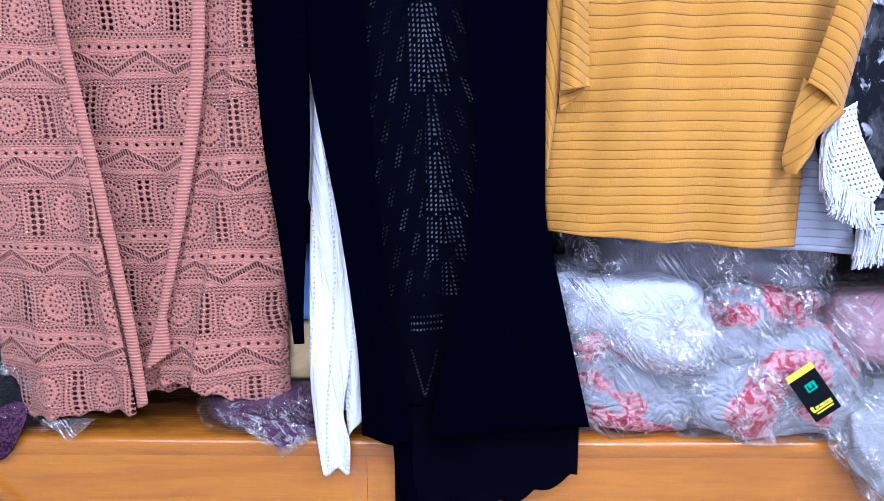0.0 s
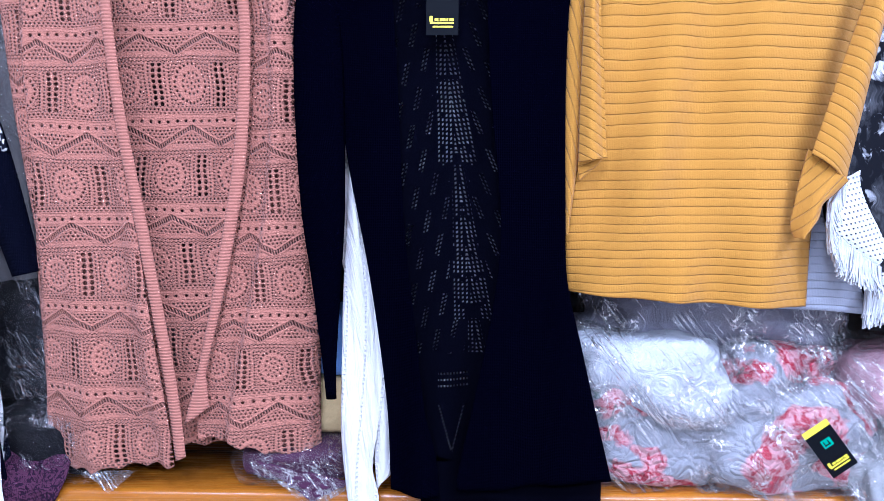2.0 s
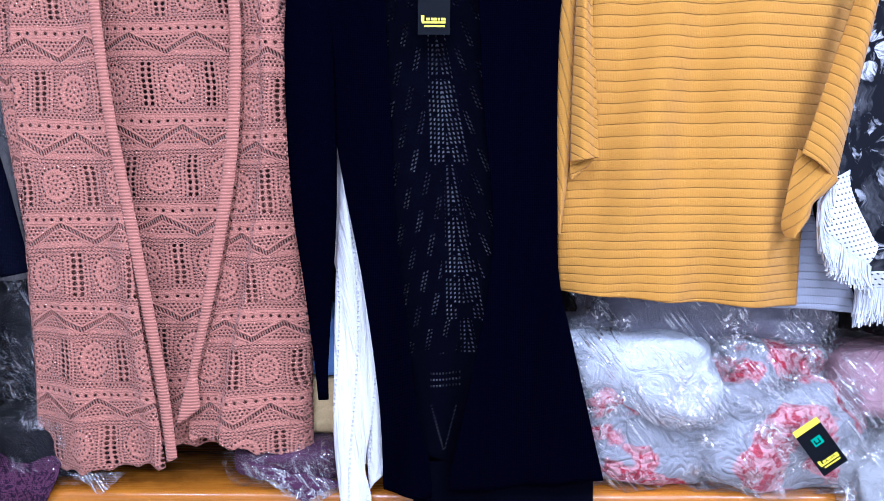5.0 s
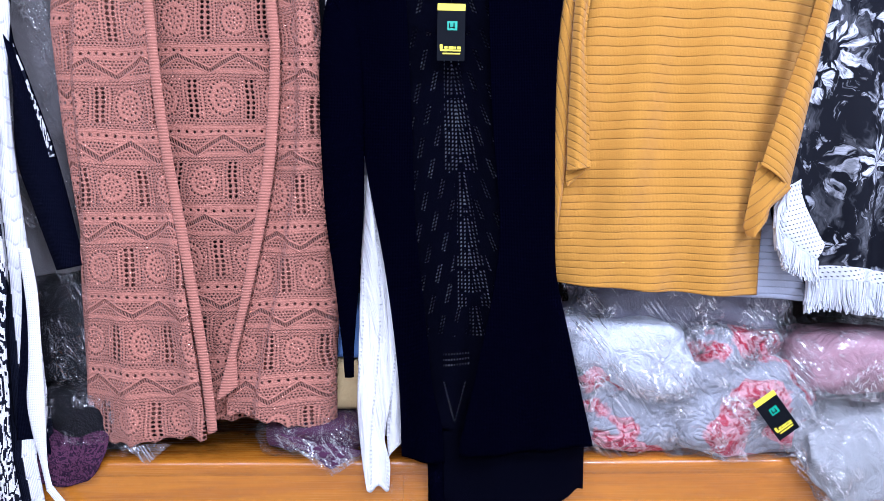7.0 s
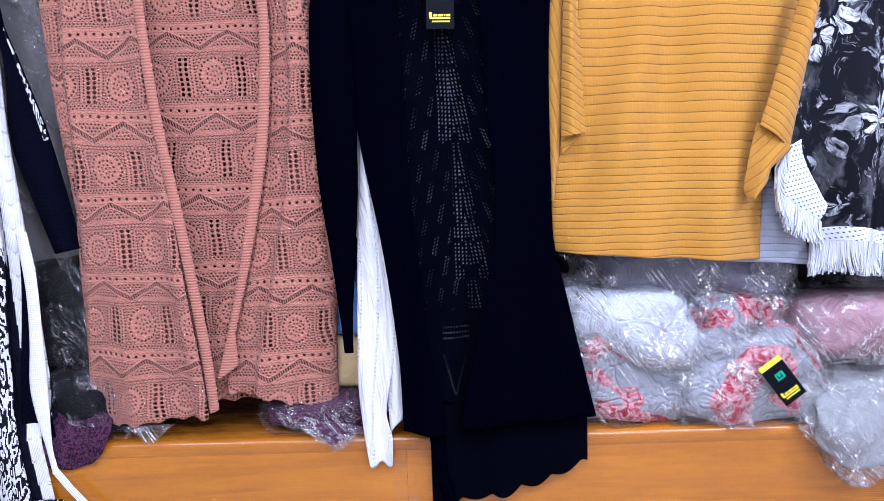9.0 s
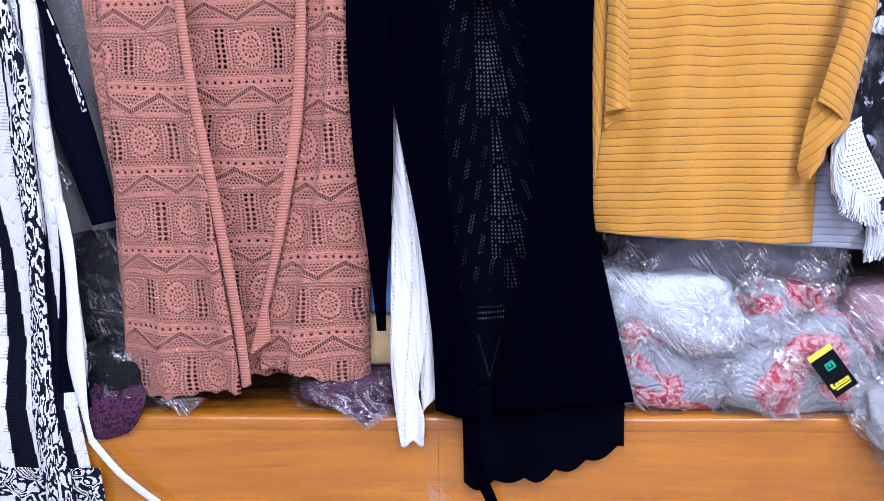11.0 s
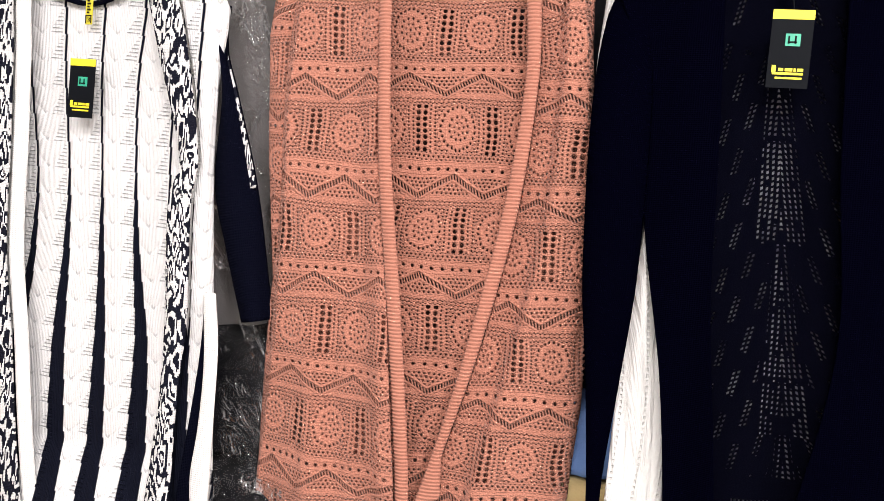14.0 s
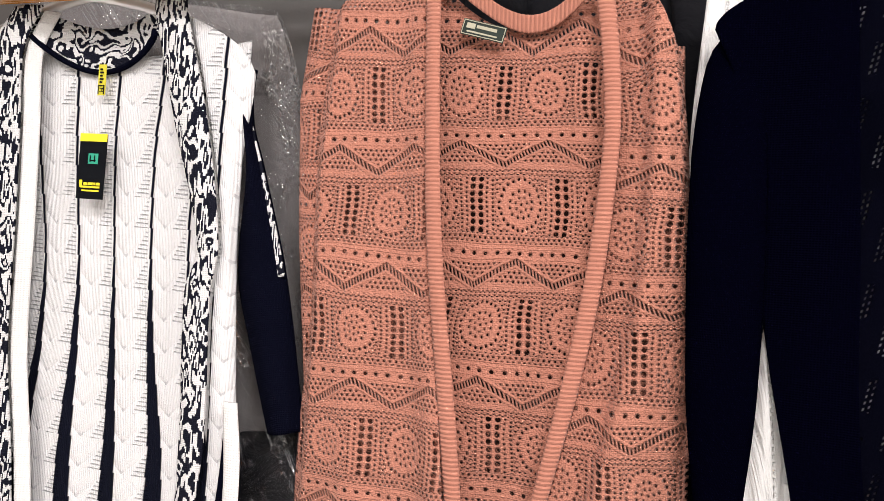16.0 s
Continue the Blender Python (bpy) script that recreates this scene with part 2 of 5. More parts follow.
def cable_stripe(name):
    """White cable panels with ladder rungs, parted by navy stripes that widen downwards, a patterned hem."""
    m = Mat(name)
    u, v = m.uv()
    WHITE, NAVY = (0.78, 0.78, 0.775), (0.005, 0.006, 0.013)
    P, C = 0.074, 0.047
    saw = (v / C).fract()
    wob = saw * 0.0022 + (m.noise(m.vec(u * 0, v), 14.0, 2.0) - 0.5) * 0.003
    x = u + 1.12 - wob
    dist = (((x / P + 0.5).fract()) - 0.5) * P
    wide = 0.0024 + ((1.50 - v).max(0.0)) * 0.030
    stripe = dist.abs().below(wide, 0.0014)
    # each panel: slanting ladders of rungs on one side, soft chevrons on the other
    lx = (x / P).fract()
    reach = (1 - saw) * 0.34
    ladder = (lx - 0.92).lt(0.0) * (lx - (0.90 - reach)).gt(0.0)
    rung = (v + lx * 0.004).cell(0.0066).abs().below(0.0010, 0.0008) * ladder
    arm = (lx - 0.36).abs()
    chev = ((v / C) - arm * 1.5).fract()
    lobe = 1 - (chev * 2 - 1).abs().op("POWER", 3.0)
    mark = chev.lt(0.10) * arm.lt(0.05)
    zone = arm.below(0.30, 0.08)
    g = m.noise(m.vec(u, v), 700.0, 2.0)
    wale = (u * 2100.0).sin() * 0.12
    base = m.mix(g * 0.16 + rung * 0.42 + mark * 0.30, WHITE, (0.22, 0.23, 0.26))
    c = m.mix(stripe, base, NAVY)
    return m.finish(c, 0.93, lobe * zone * 0.8 - rung * 0.8 - stripe * 1.0 + g * 0.4 + wale, 0.0026, 1.0, sheen=0.0, spec=0.05)


def jacquard(name, sx, sy, cut=0.5, light=(0.74, 0.74, 0.73), dark=(0.006, 0.007, 0.014), swirl=1.0, rings=4.0):
    """Two-colour knit in blocky stitches: floral or streaked, by the scales."""
    m = Mat(name)
    u, v = m.uv()
    cu, cv = 0.0019, 0.0016
    qu, qv = (u / cu).floor() * cu, (v / cv).floor() * cv
    n = m.noise(m.vec(qu * sx, qv * sy), 1.0, 1.0, 0.4, swirl)
    ring = ((n * rings + 0.25 - (rings * 0.5 - 1.5)).fract() - 0.5).abs()
    on = ring.gt(0.25 * cut * 2)
    g = m.noise(m.vec(u, v), 800.0, 2.0)
    c = m.mix(on, light, dark)
    c = m.mix(g * 0.22, c, (0.04, 0.04, 0.05))
    knit_ = ((v * 2400.0).sin() + (u * 2100.0).sin()) * 0.4
    return m.finish(c, 0.93, knit_ + g * 0.4, 0.0008, 0.8, sheen=0.0, spec=0.03)


def floral_black(name):
    """Black viscose with large white brushed blossoms and leaves."""
    m = Mat(name)
    u, v = m.uv()
    wx = u + (m.noise(m.vec(u, v), 11.0, 3.0) - 0.5) * 0.085
    wv = v + (m.noise(m.vec(u, v, 3.0), 11.0, 3.0) - 0.5) * 0.085
    vo = m.voronoi(m.vec(wx, wv), 7.8)
    dist = V(m, vo.outputs["Distance"])
    sep = m.nt.nodes.new("ShaderNodeSeparateXYZ")
    m.nt.links.new(vo.outputs["Position"], sep.inputs[0])
    px, py = V(m, sep.outputs[0]), V(m, sep.outputs[1])
    ang = (wx - px).op("ARCTAN2", wv - py)
    pick = m.rand(vo.outputs["Position"])
    count = 5.0 + (pick * 3.0).floor() * 4.0
    petal = ((ang * count / 6.2832) + pick * 3.0).fract() - 0.5
    size = 0.31 + pick * 0.27
    rad = (dist / size - 0.66) * 2.8
    oval = (rad * rad + petal * petal * 6.2)
    brush = m.noise(m.vec(ang * 3.4, dist * 2.0, pick * 20.0), 2.0, 4.0, 0.7)
    body = oval.below(0.9, 0.25) * (0.25 + ((brush - 0.36) * 6.0).clamp() * 0.75)
    seed = dist.below(0.045, 0.02)
    stray = m.noise(m.vec(wx * 1.6, wv), 21.0, 3.0, 0.6, 1.5)
    smoke = ((m.noise(m.vec(wx * 3.0, wv * 1.2, 7.0), 7.0, 4.0, 0.65) - 0.52) * 3.0).clamp() * 0.35
    leaf = (((stray - 0.57) * 12.0).clamp() * brush).max(smoke)
    white = body.max(seed).max(leaf).clamp()
    g = m.noise(m.vec(u, v), 600.0, 2.0)
    c = m.mix(white * ((brush - 0.24) * 3.0).clamp(), (0.0035, 0.004, 0.007), (0.56, 0.58, 0.62))
    return m.finish(c, 0.75, g, 0.0003, 0.5, spec=0.12)


def print_cloth(name, base, bloom, cut=0.56, scale=7.0):
    """Crumpled jersey with brushed red blossoms."""
    m = Mat(name)
    n = m.noise(None, scale, 2.0, 0.5, 0.6)
    n2 = m.noise(None, scale * 7, 3.0, 0.6, 0.8)
    blot = ((n + (n2 - 0.5) * 0.10 - cut) * 40.0).clamp()
    tone = ((n2 - 0.5) * 9.0 + 0.5).clamp()
    red = m.mix(tone * 0.8, bloom, (0.62, 0.36, 0.37))
    leaf = ((m.noise(None, scale * 1.3, 2.0, 0.5, 2.0) - 0.66) * 30.0).clamp()
    c = m.mix(blot, base, red)
    c = m.mix(leaf * tone * 0.8, c, (0.06, 0.10, 0.08))
    crease = m.noise(None, 16.0, 4.0, 0.6, 1.2)
    pinch = ((m.noise(None, 13.0, 2.0, 0.5, 1.4) - 0.5).abs() * -9.0 + 1.0).clamp()
    return m.finish(c, 0.85, crease - pinch * 0.35, 0.024, 0.7, sheen=0.1, spec=0.25)


def plain_cloth(name, base, crease=14.0, depth=0.01, tone=0.7):
    m = Mat(name)
    n = m.noise(None, crease, 4.0, 0.6, 1.2)
    g = m.noise(None, 500.0, 2.0)
    c = m.mix(n * 0.6 + g * 0.3, tuple(min(1, k * 1.15) for k in base), tuple(k * tone for k in base))
    return m.finish(c, 0.85, n + g * 0.03, depth, 0.7, sheen=0.0, spec=0.15)


def film(name, tint=(1, 1, 1), gloss=0.05, depth=0.007, haze=0.14, edge=0.55, rough=0.10):
    """Thin clear bag plastic: mostly see-through, whitish where creased, with sharp gloss and painted highlight lines.
    """
    m = Mat(name)
    nt = m.nt
    nt.nodes.remove(m.bsdf)
    t = nt.nodes.new("ShaderNodeBsdfTransparent")
    t.inputs[0].default_value = (*tint, 1)
    g = nt.nodes.new("ShaderNodeBsdfGlossy")
    g.inputs["Roughness"].default_value = rough
    d = nt.nodes.new("ShaderNodeBsdfDiffuse")
    d.inputs[0].default_value = (0.9, 0.92, 0.95, 1)
    crease = m.noise(None, 13.0, 3.0, 0.6, 2.4)
    fold = ((crease - 0.5).abs() * -14.0 + 1.0).clamp()
    fine = m.noise(None, 42.0, 2.0, 0.5, 2.5)
    x, y, z = m.xyz()
    pull = m.noise(m.vec((x + z * 0.8) * 70.0, (x - z) * 1.8, y * 12.0), 1.0, 2.0, 0.5, 0.25)
    streak = ((pull - 0.5).abs() * -30.0 + 1.0).clamp() * ((m.noise(None, 9.0, 2.0) - 0.51) * 9.0).clamp()
    cloud = ((m.noise(None, 6.0, 3.0) - 0.42) * 4.0).clamp()
    patch = ((m.noise(None, 11.0, 2.0, 0.5, 1.0) - 0.5) * 7.0).clamp()
    warp = m.noise(m.vec(x * 1.0 + z * 0.5, (z - x * 0.5) * 0.45, y), 30.0, 3.0, 0.55, 1.6)
    crinkle = ((warp - 0.5).abs() * -34.0 + 1.0).clamp() * patch
    bump = nt.nodes.new("ShaderNodeBump")
    bump.inputs["Strength"].default_value, bump.inputs["Distance"].default_value = 1.0, depth
    h = fold * 0.3 + crease * 1.6 + pull * 0.7 + streak * 0.3 + fine * 0.15 + warp * 0.5
    nt.links.new(h.s, bump.inputs["Height"])
    nt.links.new(bump.outputs[0], g.inputs["Normal"])
    lw = nt.nodes.new("ShaderNodeLayerWeight")
    lw.inputs[0].default_value = 0.3
    nt.links.new(bump.outputs[0], lw.inputs["Normal"])
    # White streak and crinkle lines stand in for highlights; cloud is the plastic's haze.
    milky_glints = (cloud * haze * 0.35 + streak * haze * 5.0 + crinkle * haze * 7.0).clamp()
    m1 = nt.nodes.new("ShaderNodeMixShader")
    nt.links.new(milky_glints.s, m1.inputs[0])
    nt.links.new(t.outputs[0], m1.inputs[1])
    nt.links.new(d.outputs[0], m1.inputs[2])
    fac = (V(m, lw.outputs["Fresnel"]) * edge * (0.35 + patch * 0.65) + gloss * (0.35 + patch) + (streak + crinkle) * gloss * 7.0).clamp()
    mx = nt.nodes.new("ShaderNodeMixShader")
    nt.links.new(fac.s, mx.inputs[0])
    nt.links.new(m1.outputs[0], mx.inputs[1])
    nt.links.new(g.outputs[0], mx.inputs[2])
    nt.links.new(mx.outputs[0], m.out.inputs[0])
    return m.mat


def varnished(name, axis_x=True):
    """Orange-brown glossy veneer with long grain and cathedral figures."""
    m = Mat(name)
    x, y, z = m.xyz()
    w = y + z
    a = m.noise(m.vec(x * 0.9, w * 9.0), 2.2, 4.0, 0.6, 0.6)
    lines = ((a * 22.0) + w * 40.0).sin() * 0.5 + 0.5
    fibre = m.noise(m.vec(x * 6.0, w * 260.0), 1.0, 3.0)
    broad = m.noise(m.vec(x * 1.5, w * 3.0), 1.6, 2.0)
    c = m.mix(broad, (0.56, 0.212, 0.008), (0.35, 0.118, 0.004))
    c = m.mix(lines * 0.42 * fibre + a * 0.22, c, (0.20, 0.05, 0.008))
    streak = ((m.noise(m.vec(x * 1.2, w * 30.0), 2.0, 3.0) - 0.60) * 6.0).clamp()
    c = m.mix(streak * 0.55, c, (0.22, 0.06, 0.012))
    rough = 0.22 + fibre * 0.10
    return m.finish(c, rough, fibre * 0.4 + m.noise(None, 3.0, 2.0) * 2.0, 0.0005, 0.4, coat=0.22)


def painted(name, color, rough=0.7):
    m = Mat(name)
    n = m.noise(None, 3.0, 5.0)
    g = m.noise(None, 160.0, 3.0)
    c = m.mix(n, color, tuple(k * 0.86 for k in color))
    return m.finish(c, rough, g + n, 0.0008, 0.4)


def plain(name, color, rough=0.5, metal=0.0, spec=0.5):
    m = Mat(name)
    n = m.noise(None, 60.0, 3.0)
    c = m.mix(n * 0.3, color, tuple(k * 0.8 for k in color))
    return m.finish(c, rough, n, 0.0003, 0.3, metal=metal, spec=spec)


def frosted(name):
    m = Mat(name)
    n = m.noise(None, 40.0, 2.0)
    b = m.bsdf
    b.inputs["Transmission Weight"].default_value = 0.65
    b.inputs["IOR"].default_value = 1.46
    return m.finish((0.86, 0.86, 0.84), 0.22, n, 0.0004, 0.3)


PINK = (0.462, 0.192, 0.132)
M_PINK_BACK = crochet("pink_crochet_back", PINK, 0.0, 0.0)
M_PINK_LEFT = crochet("pink_crochet_left", PINK, -0.163, -0.014)
M_PINK_RIGHT = crochet("pink_crochet_right", PINK, 0.03, -0.03)
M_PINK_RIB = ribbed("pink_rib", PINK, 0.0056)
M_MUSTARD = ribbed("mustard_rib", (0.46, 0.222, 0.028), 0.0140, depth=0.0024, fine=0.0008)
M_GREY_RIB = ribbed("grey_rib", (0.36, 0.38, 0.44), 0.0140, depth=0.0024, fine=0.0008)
M_BLACK = knit("black_knit", (0.0006, 0.0006, 0.0030), 0.003, 0.5, 0.3, 0.0, 1.0, 0.0)
M_BLACK_LACE = pointelle("black_pointelle", (0.0016, 0.0017, 0.0046))
M_WHITE_KNIT = knit("white_knit", (0.70, 0.70, 0.68), 0.004, 0.25, 0.3)


def crumpled_knit(name, color):
    """Limp fine knit with long twisting creases and a few eyelet rows."""
    m = Mat(name)
    u, v = m.uv()
    w = u + (v * 9.0).sin() * 0.012
    crease = m.noise(m.vec(w * 34.0 + v * 4.0, v * 5.0), 1.0, 4.0, 0.55, 1.2)
    row = (w.cell(0.034)).abs().below(0.0014, 0.001) * v.cell(0.0085).abs().below(0.0022, 0.001)
    g = m.noise(m.vec(u, v), 700.0, 2.0)
    c = m.mix(row * 0.10 + g * 0.15, color, tuple(k * 0.4 for k in color))
    return m.finish(c, 0.92, crease * 9.0 + g * 0.3 - row, 0.0018, 1.0, sheen=0.1, spec=0.2)


M_WHITE_LIMP = crumpled_knit("white_limp_knit", (0.72, 0.72, 0.70))
M_CABLE = cable_stripe("cable_stripe")
M_JAC_FLOWER = jacquard("jacquard_flower", 24.0, 30.0, 0.5, swirl=0.9, rings=7.0)
M_JAC_STREAK = jacquard("jacquard_streak", 80.0, 22.0, 0.5, swirl=0.4, rings=5.0)
M_NAVY = knit("navy_knit", (0.0022, 0.0026, 0.0075), 0.003, 0.4, 0.3, 0.0, 1.0, 0.02)
M_KIMONO = floral_black("floral_black")
M_FRINGE = knit("white_cotton", (0.66, 0.68, 0.70), 0.002)
def netting(name, color):
    """Knotted cotton net with slanting rows of gaps."""
    m = Mat(name)
    u, v = m.uv()
    a, b = u + v * 0.6, v - u * 0.25
    gap = dots(a.cell(0.0076), b.cell(0.0090), 0.0014, 0.0012)
    g = m.noise(m.vec(u, v), 600.0, 2.0)
    c = m.mix(g * 0.3, color, tuple(k * 0.7 for k in color))
    return m.finish(c, 0.9, g * 0.6 - gap * 1.5, 0.0012, 1.0, hole=gap, spec=0.15)


M_NET = netting("white_net", (0.68, 0.70, 0.72))
M_GREY_CLOTH = plain_cloth("grey_cloth", (0.24, 0.225, 0.21))
M_DARK_CLOTH = plain_cloth("dark_cloth", (0.005, 0.005, 0.007))
M_FLORAL_GREY = print_cloth("grey_red_floral", (0.29, 0.30, 0.325), (0.34, 0.014, 0.036), 0.505, 8.5)
M_PALE_CLOTH = plain_cloth("pale_cloth", (0.57, 0.60, 0.64), 24.0, 0.030, 0.8)
M_SLATE_CLOTH = plain_cloth("slate_cloth", (0.24, 0.235, 0.29))
M_ROSE_CLOTH = plain_cloth("rose_cloth", (0.38, 0.22, 0.25), 18.0, 0.02)
M_SILVER_CLOTH = plain_cloth("silver_cloth", (0.30, 0.31, 0.31), 20.0, 0.02)
M_PLUM = jacquard("plum_lace", 60.0, 60.0, 0.55, (0.085, 0.028, 0.058), (0.022, 0.008, 0.022), 2.0)
M_PLUM_CLOTH = plain_cloth("plum_cloth", (0.060, 0.020, 0.048))
M_BLUE_CLOTH = plain_cloth("blue_cloth", (0.16, 0.28, 0.58))
M_ROYAL_CLOTH = plain_cloth("royal_cloth", (0.05, 0.12, 0.50))
M_TAN_CLOTH = plain_cloth("tan_cloth", (0.66, 0.50, 0.24))
M_BLUSH_CLOTH = print_cloth("blush_cloth", (0.60, 0.34, 0.38), (0.62, 0.42, 0.05), 0.60, 9.0)
M_FILM = film("clear_film", (1, 1, 1), 0.13, 0.007, 0.11, 0.50)
M_FILM_GLOSSY = film("glossy_film", (1, 1, 1), 0.08, 0.009, 0.05, 0.30)
M_FILM_THIN = film("clear_film_over_dark", (1, 1, 1), 0.05, 0.012, 0.035, 0.25, 0.06)
M_FILM_DARK = film("clear_film_dark", (0.97, 0.97, 1.0), 0.07, 0.010, 0.03, 0.75, 0.06)
M_WOOD = varnished("varnished_wood")
M_WALL = painted("grey_wall", (0.10, 0.093, 0.088))
M_WHITE_WALL = painted("white_wall", (0.74, 0.73, 0.71))
M_FLOOR = painted("floor_tile", (0.45, 0.42, 0.38), 0.35)
M_CARD = plain("card_black", (0.004, 0.005, 0.007), 0.6, 0.0, 0.06)
M_YELLOW = plain("card_yellow", (0.85, 0.72, 0.02), 0.5)
M_GREEN = plain("card_green", (0.02, 0.36, 0.22), 0.4)
M_SIZE = plain("size_yellow", (0.62, 0.55, 0.03), 0.7)
M_LABEL = plain("label_green", (0.012, 0.022, 0.016), 0.8)
M_LABEL_INK = plain("label_ink", (0.40, 0.38, 0.28), 0.8)
M_CHROME = plain("chrome", (0.6, 0.6, 0.62), 0.25, 1.0)
M_HANGER = frosted("frosted_plastic")
M_RED = plain("red_card", (0.70, 0.05, 0.06), 0.5)
M_TAPE = film("tape_film", (1.0, 0.99, 0.97), 0.012, 0.0008, 0.02, 0.12)
M_LAMP_FRAME = plain("lamp_frame", (0.8, 0.8, 0.8), 0.5)


# ---- mesh helpers ----
def mesh_object(name, verts, faces, material, parent=None, uvs=None, smooth=True, label=""):
    me = bpy.data.meshes.new(name)
    me.from_pydata([tuple(p) for p in verts], [], faces)
    if uvs is not None:
        layer = me.uv_layers.new(name="UVMap")
        idx = np.empty(len(me.loops), dtype=np.int32)
        me.loops.foreach_get("vertex_index", idx)
        layer.data.foreach_set("uv", np.asarray(uvs, dtype=np.float32)[idx].ravel())
    if smooth:
        me.polygons.foreach_set("use_smooth", [True] * len(me.polygons))
    me.materials.append(material)
    me.update()
    ob = new(name, me)
    if parent is not None:
        ob.parent = parent
    if label:
        tagged(ob, label)
    return ob


def part(name, bm, material, parent=None, label="", smooth=False):
    """One bmesh as one mesh object under a thing or a part."""
    bmesh.ops.recalc_face_normals(bm, faces=bm.faces)
    me = bpy.data.meshes.new(name)
    bm.to_mesh(me)
    bm.free()
    if smooth:
        me.polygons.foreach_set("use_smooth", [True] * len(me.polygons))
    me.materials.append(material)
    ob = new(name, me)
    if parent is not None:
        ob.parent = parent
    if label:
        tagged(ob, label)
    return ob


def thing(name, label, category, group="", kind=""):
    return tagged(new(name), label, category, group, kind)


def box(x0, x1, y0, y1, z0, z1, bevel=0.0, segments=2):
    bm = bmesh.new()
    bmesh.ops.create_cube(bm, size=1.0)
    bmesh.ops.scale(bm, vec=(x1 - x0, y1 - y0, z1 - z0), verts=bm.verts)
    bmesh.ops.translate(bm, vec=((x0 + x1) / 2, (y0 + y1) / 2, (z0 + z1) / 2), verts=bm.verts)
    if bevel:
        bmesh.ops.bevel(bm, geom=bm.edges[:], offset=bevel, segments=segments, affect="EDGES", profile=0.5)
    return bm


def curve(*points):
    """A smooth line through (z, value) pairs given from the top down."""
    zs = [p[0] for p in points][::-1]
    xs = [p[1] for p in points][::-1]

    def f(z):
        if z <= zs[0]:
            return xs[0]
        if z >= zs[-1]:
            return xs[-1]
        i = next(k for k in range(len(zs) - 1) if z <= zs[k + 1])
        t = (z - zs[i]) / (zs[i + 1] - zs[i])

        def slope(k):
            if k == 0 or k == len(zs) - 1:
                j = min(k, len(zs) - 2)
                return (xs[j + 1] - xs[j]) / (zs[j + 1] - zs[j])
            return (xs[k + 1] - xs[k - 1]) / (zs[k + 1] - zs[k - 1])
        d = zs[i + 1] - zs[i]
        h00, h10 = 2 * t ** 3 - 3 * t * t + 1, t ** 3 - 2 * t * t + t
        h01, h11 = -2 * t ** 3 + 3 * t * t, t ** 3 - t * t
        return h00 * xs[i] + h10 * d * slope(i) + h01 * xs[i + 1] + h11 * d * slope(i + 1)
    return f


def folds(seed, amp, freq, top, bottom, base=0.3, flare=0.0):
    """Hanging folds: soft waves that grow from the top to the hem."""
    r = random.Random(seed)
    waves = [(freq * r.uniform(0.6, 1.7), r.uniform(0, 6.28), r.uniform(0.4, 1.0)) for _ in range(4)]

    def f(x, z):
        k = min(1.0, max(0.0, (top - z) / (top - bottom)))
        k += flare * max(0.0, k - 0.75) * 4
        w = sum(a * math.sin(q * x + p + 1.3 * math.sin(2.2 * z + p)) for q, p, a in waves) / 2.2
        n = noise.noise(Vector((x * 9, z * 3.5, seed * 3.1)))
        return amp * (base + (1 - base) * k) * (w + 0.6 * n)
    return f


def sheet(name, parent, material, left, right, ztop, zbot, depth, nu=50, nv=110, thick=0.0025, label="", uvf=None):
    """A hanging piece of cloth between two side lines; ztop and zbot run over 0..1 from left to right."""
    verts, uvs, faces = [], [], []
    for j in range(nv + 1):
        t = j / nv
        for i in range(nu + 1):
            s = i / nu
            z = ztop(s) + (zbot(s) - ztop(s)) * t
            x = left(z) + (right(z) - left(z)) * s
            y = depth(x, z, s)
            verts.append((x, y, z))
            uvs.append(uvf(x, z, s) if uvf else (x, z))
    w = nu + 1
    for j in range(nv):
        for i in range(nu):
            a = j * w + i
            faces.append((a, a + w, a + w + 1, a + 1))
    ob = mesh_object(name, verts, faces, material, parent, uvs, True, label)
    if thick:
        mod = ob.modifiers.new("thickness", "SOLIDIFY")
        mod.thickness, mod.offset = thick, -1.0
    return ob


def tube(name, parent, material, points, radius, sides=8, label="", flat=1.0, smooth=True, uvscale=1.0):
    """A tube along points; radius is one number or one for each point."""
    pts = [Vector(p) for p in points]
    rad = radius if isinstance(radius, (list, tuple)) else [radius] * len(pts)
    verts, faces, uvs = [], [], []
    run = 0.0
    for k, p in enumerate(pts):
        d = (pts[min(k + 1, len(pts) - 1)] - pts[max(k - 1, 0)]).normalized()
        side = d.cross(Vector((0, 1, 0)))
        if side.length < 0.05:
            side = d.cross(Vector((1, 0, 0)))
        side.normalize()
        up = side.cross(d).normalized()
        if k:
            run += (p - pts[k - 1]).length
        for a in range(sides):
            q = 2 * math.pi * a / sides
            verts.append(p + side * (math.cos(q) * rad[k]) + up * (math.sin(q) * rad[k] * flat))
            uvs.append((q * rad[k] * uvscale, run))
    for k in range(len(pts) - 1):
        for a in range(sides):
            b = (a + 1) % sides
            faces.append((k * sides + a, k * sides + b, (k + 1) * sides + b, (k + 1) * sides + a))
    faces.append(tuple(range(sides))[::-1])
    faces.append(tuple(range((len(pts) - 1) * sides, len(pts) * sides)))
    return mesh_object(name, verts, faces, material, parent, uvs, smooth, label)


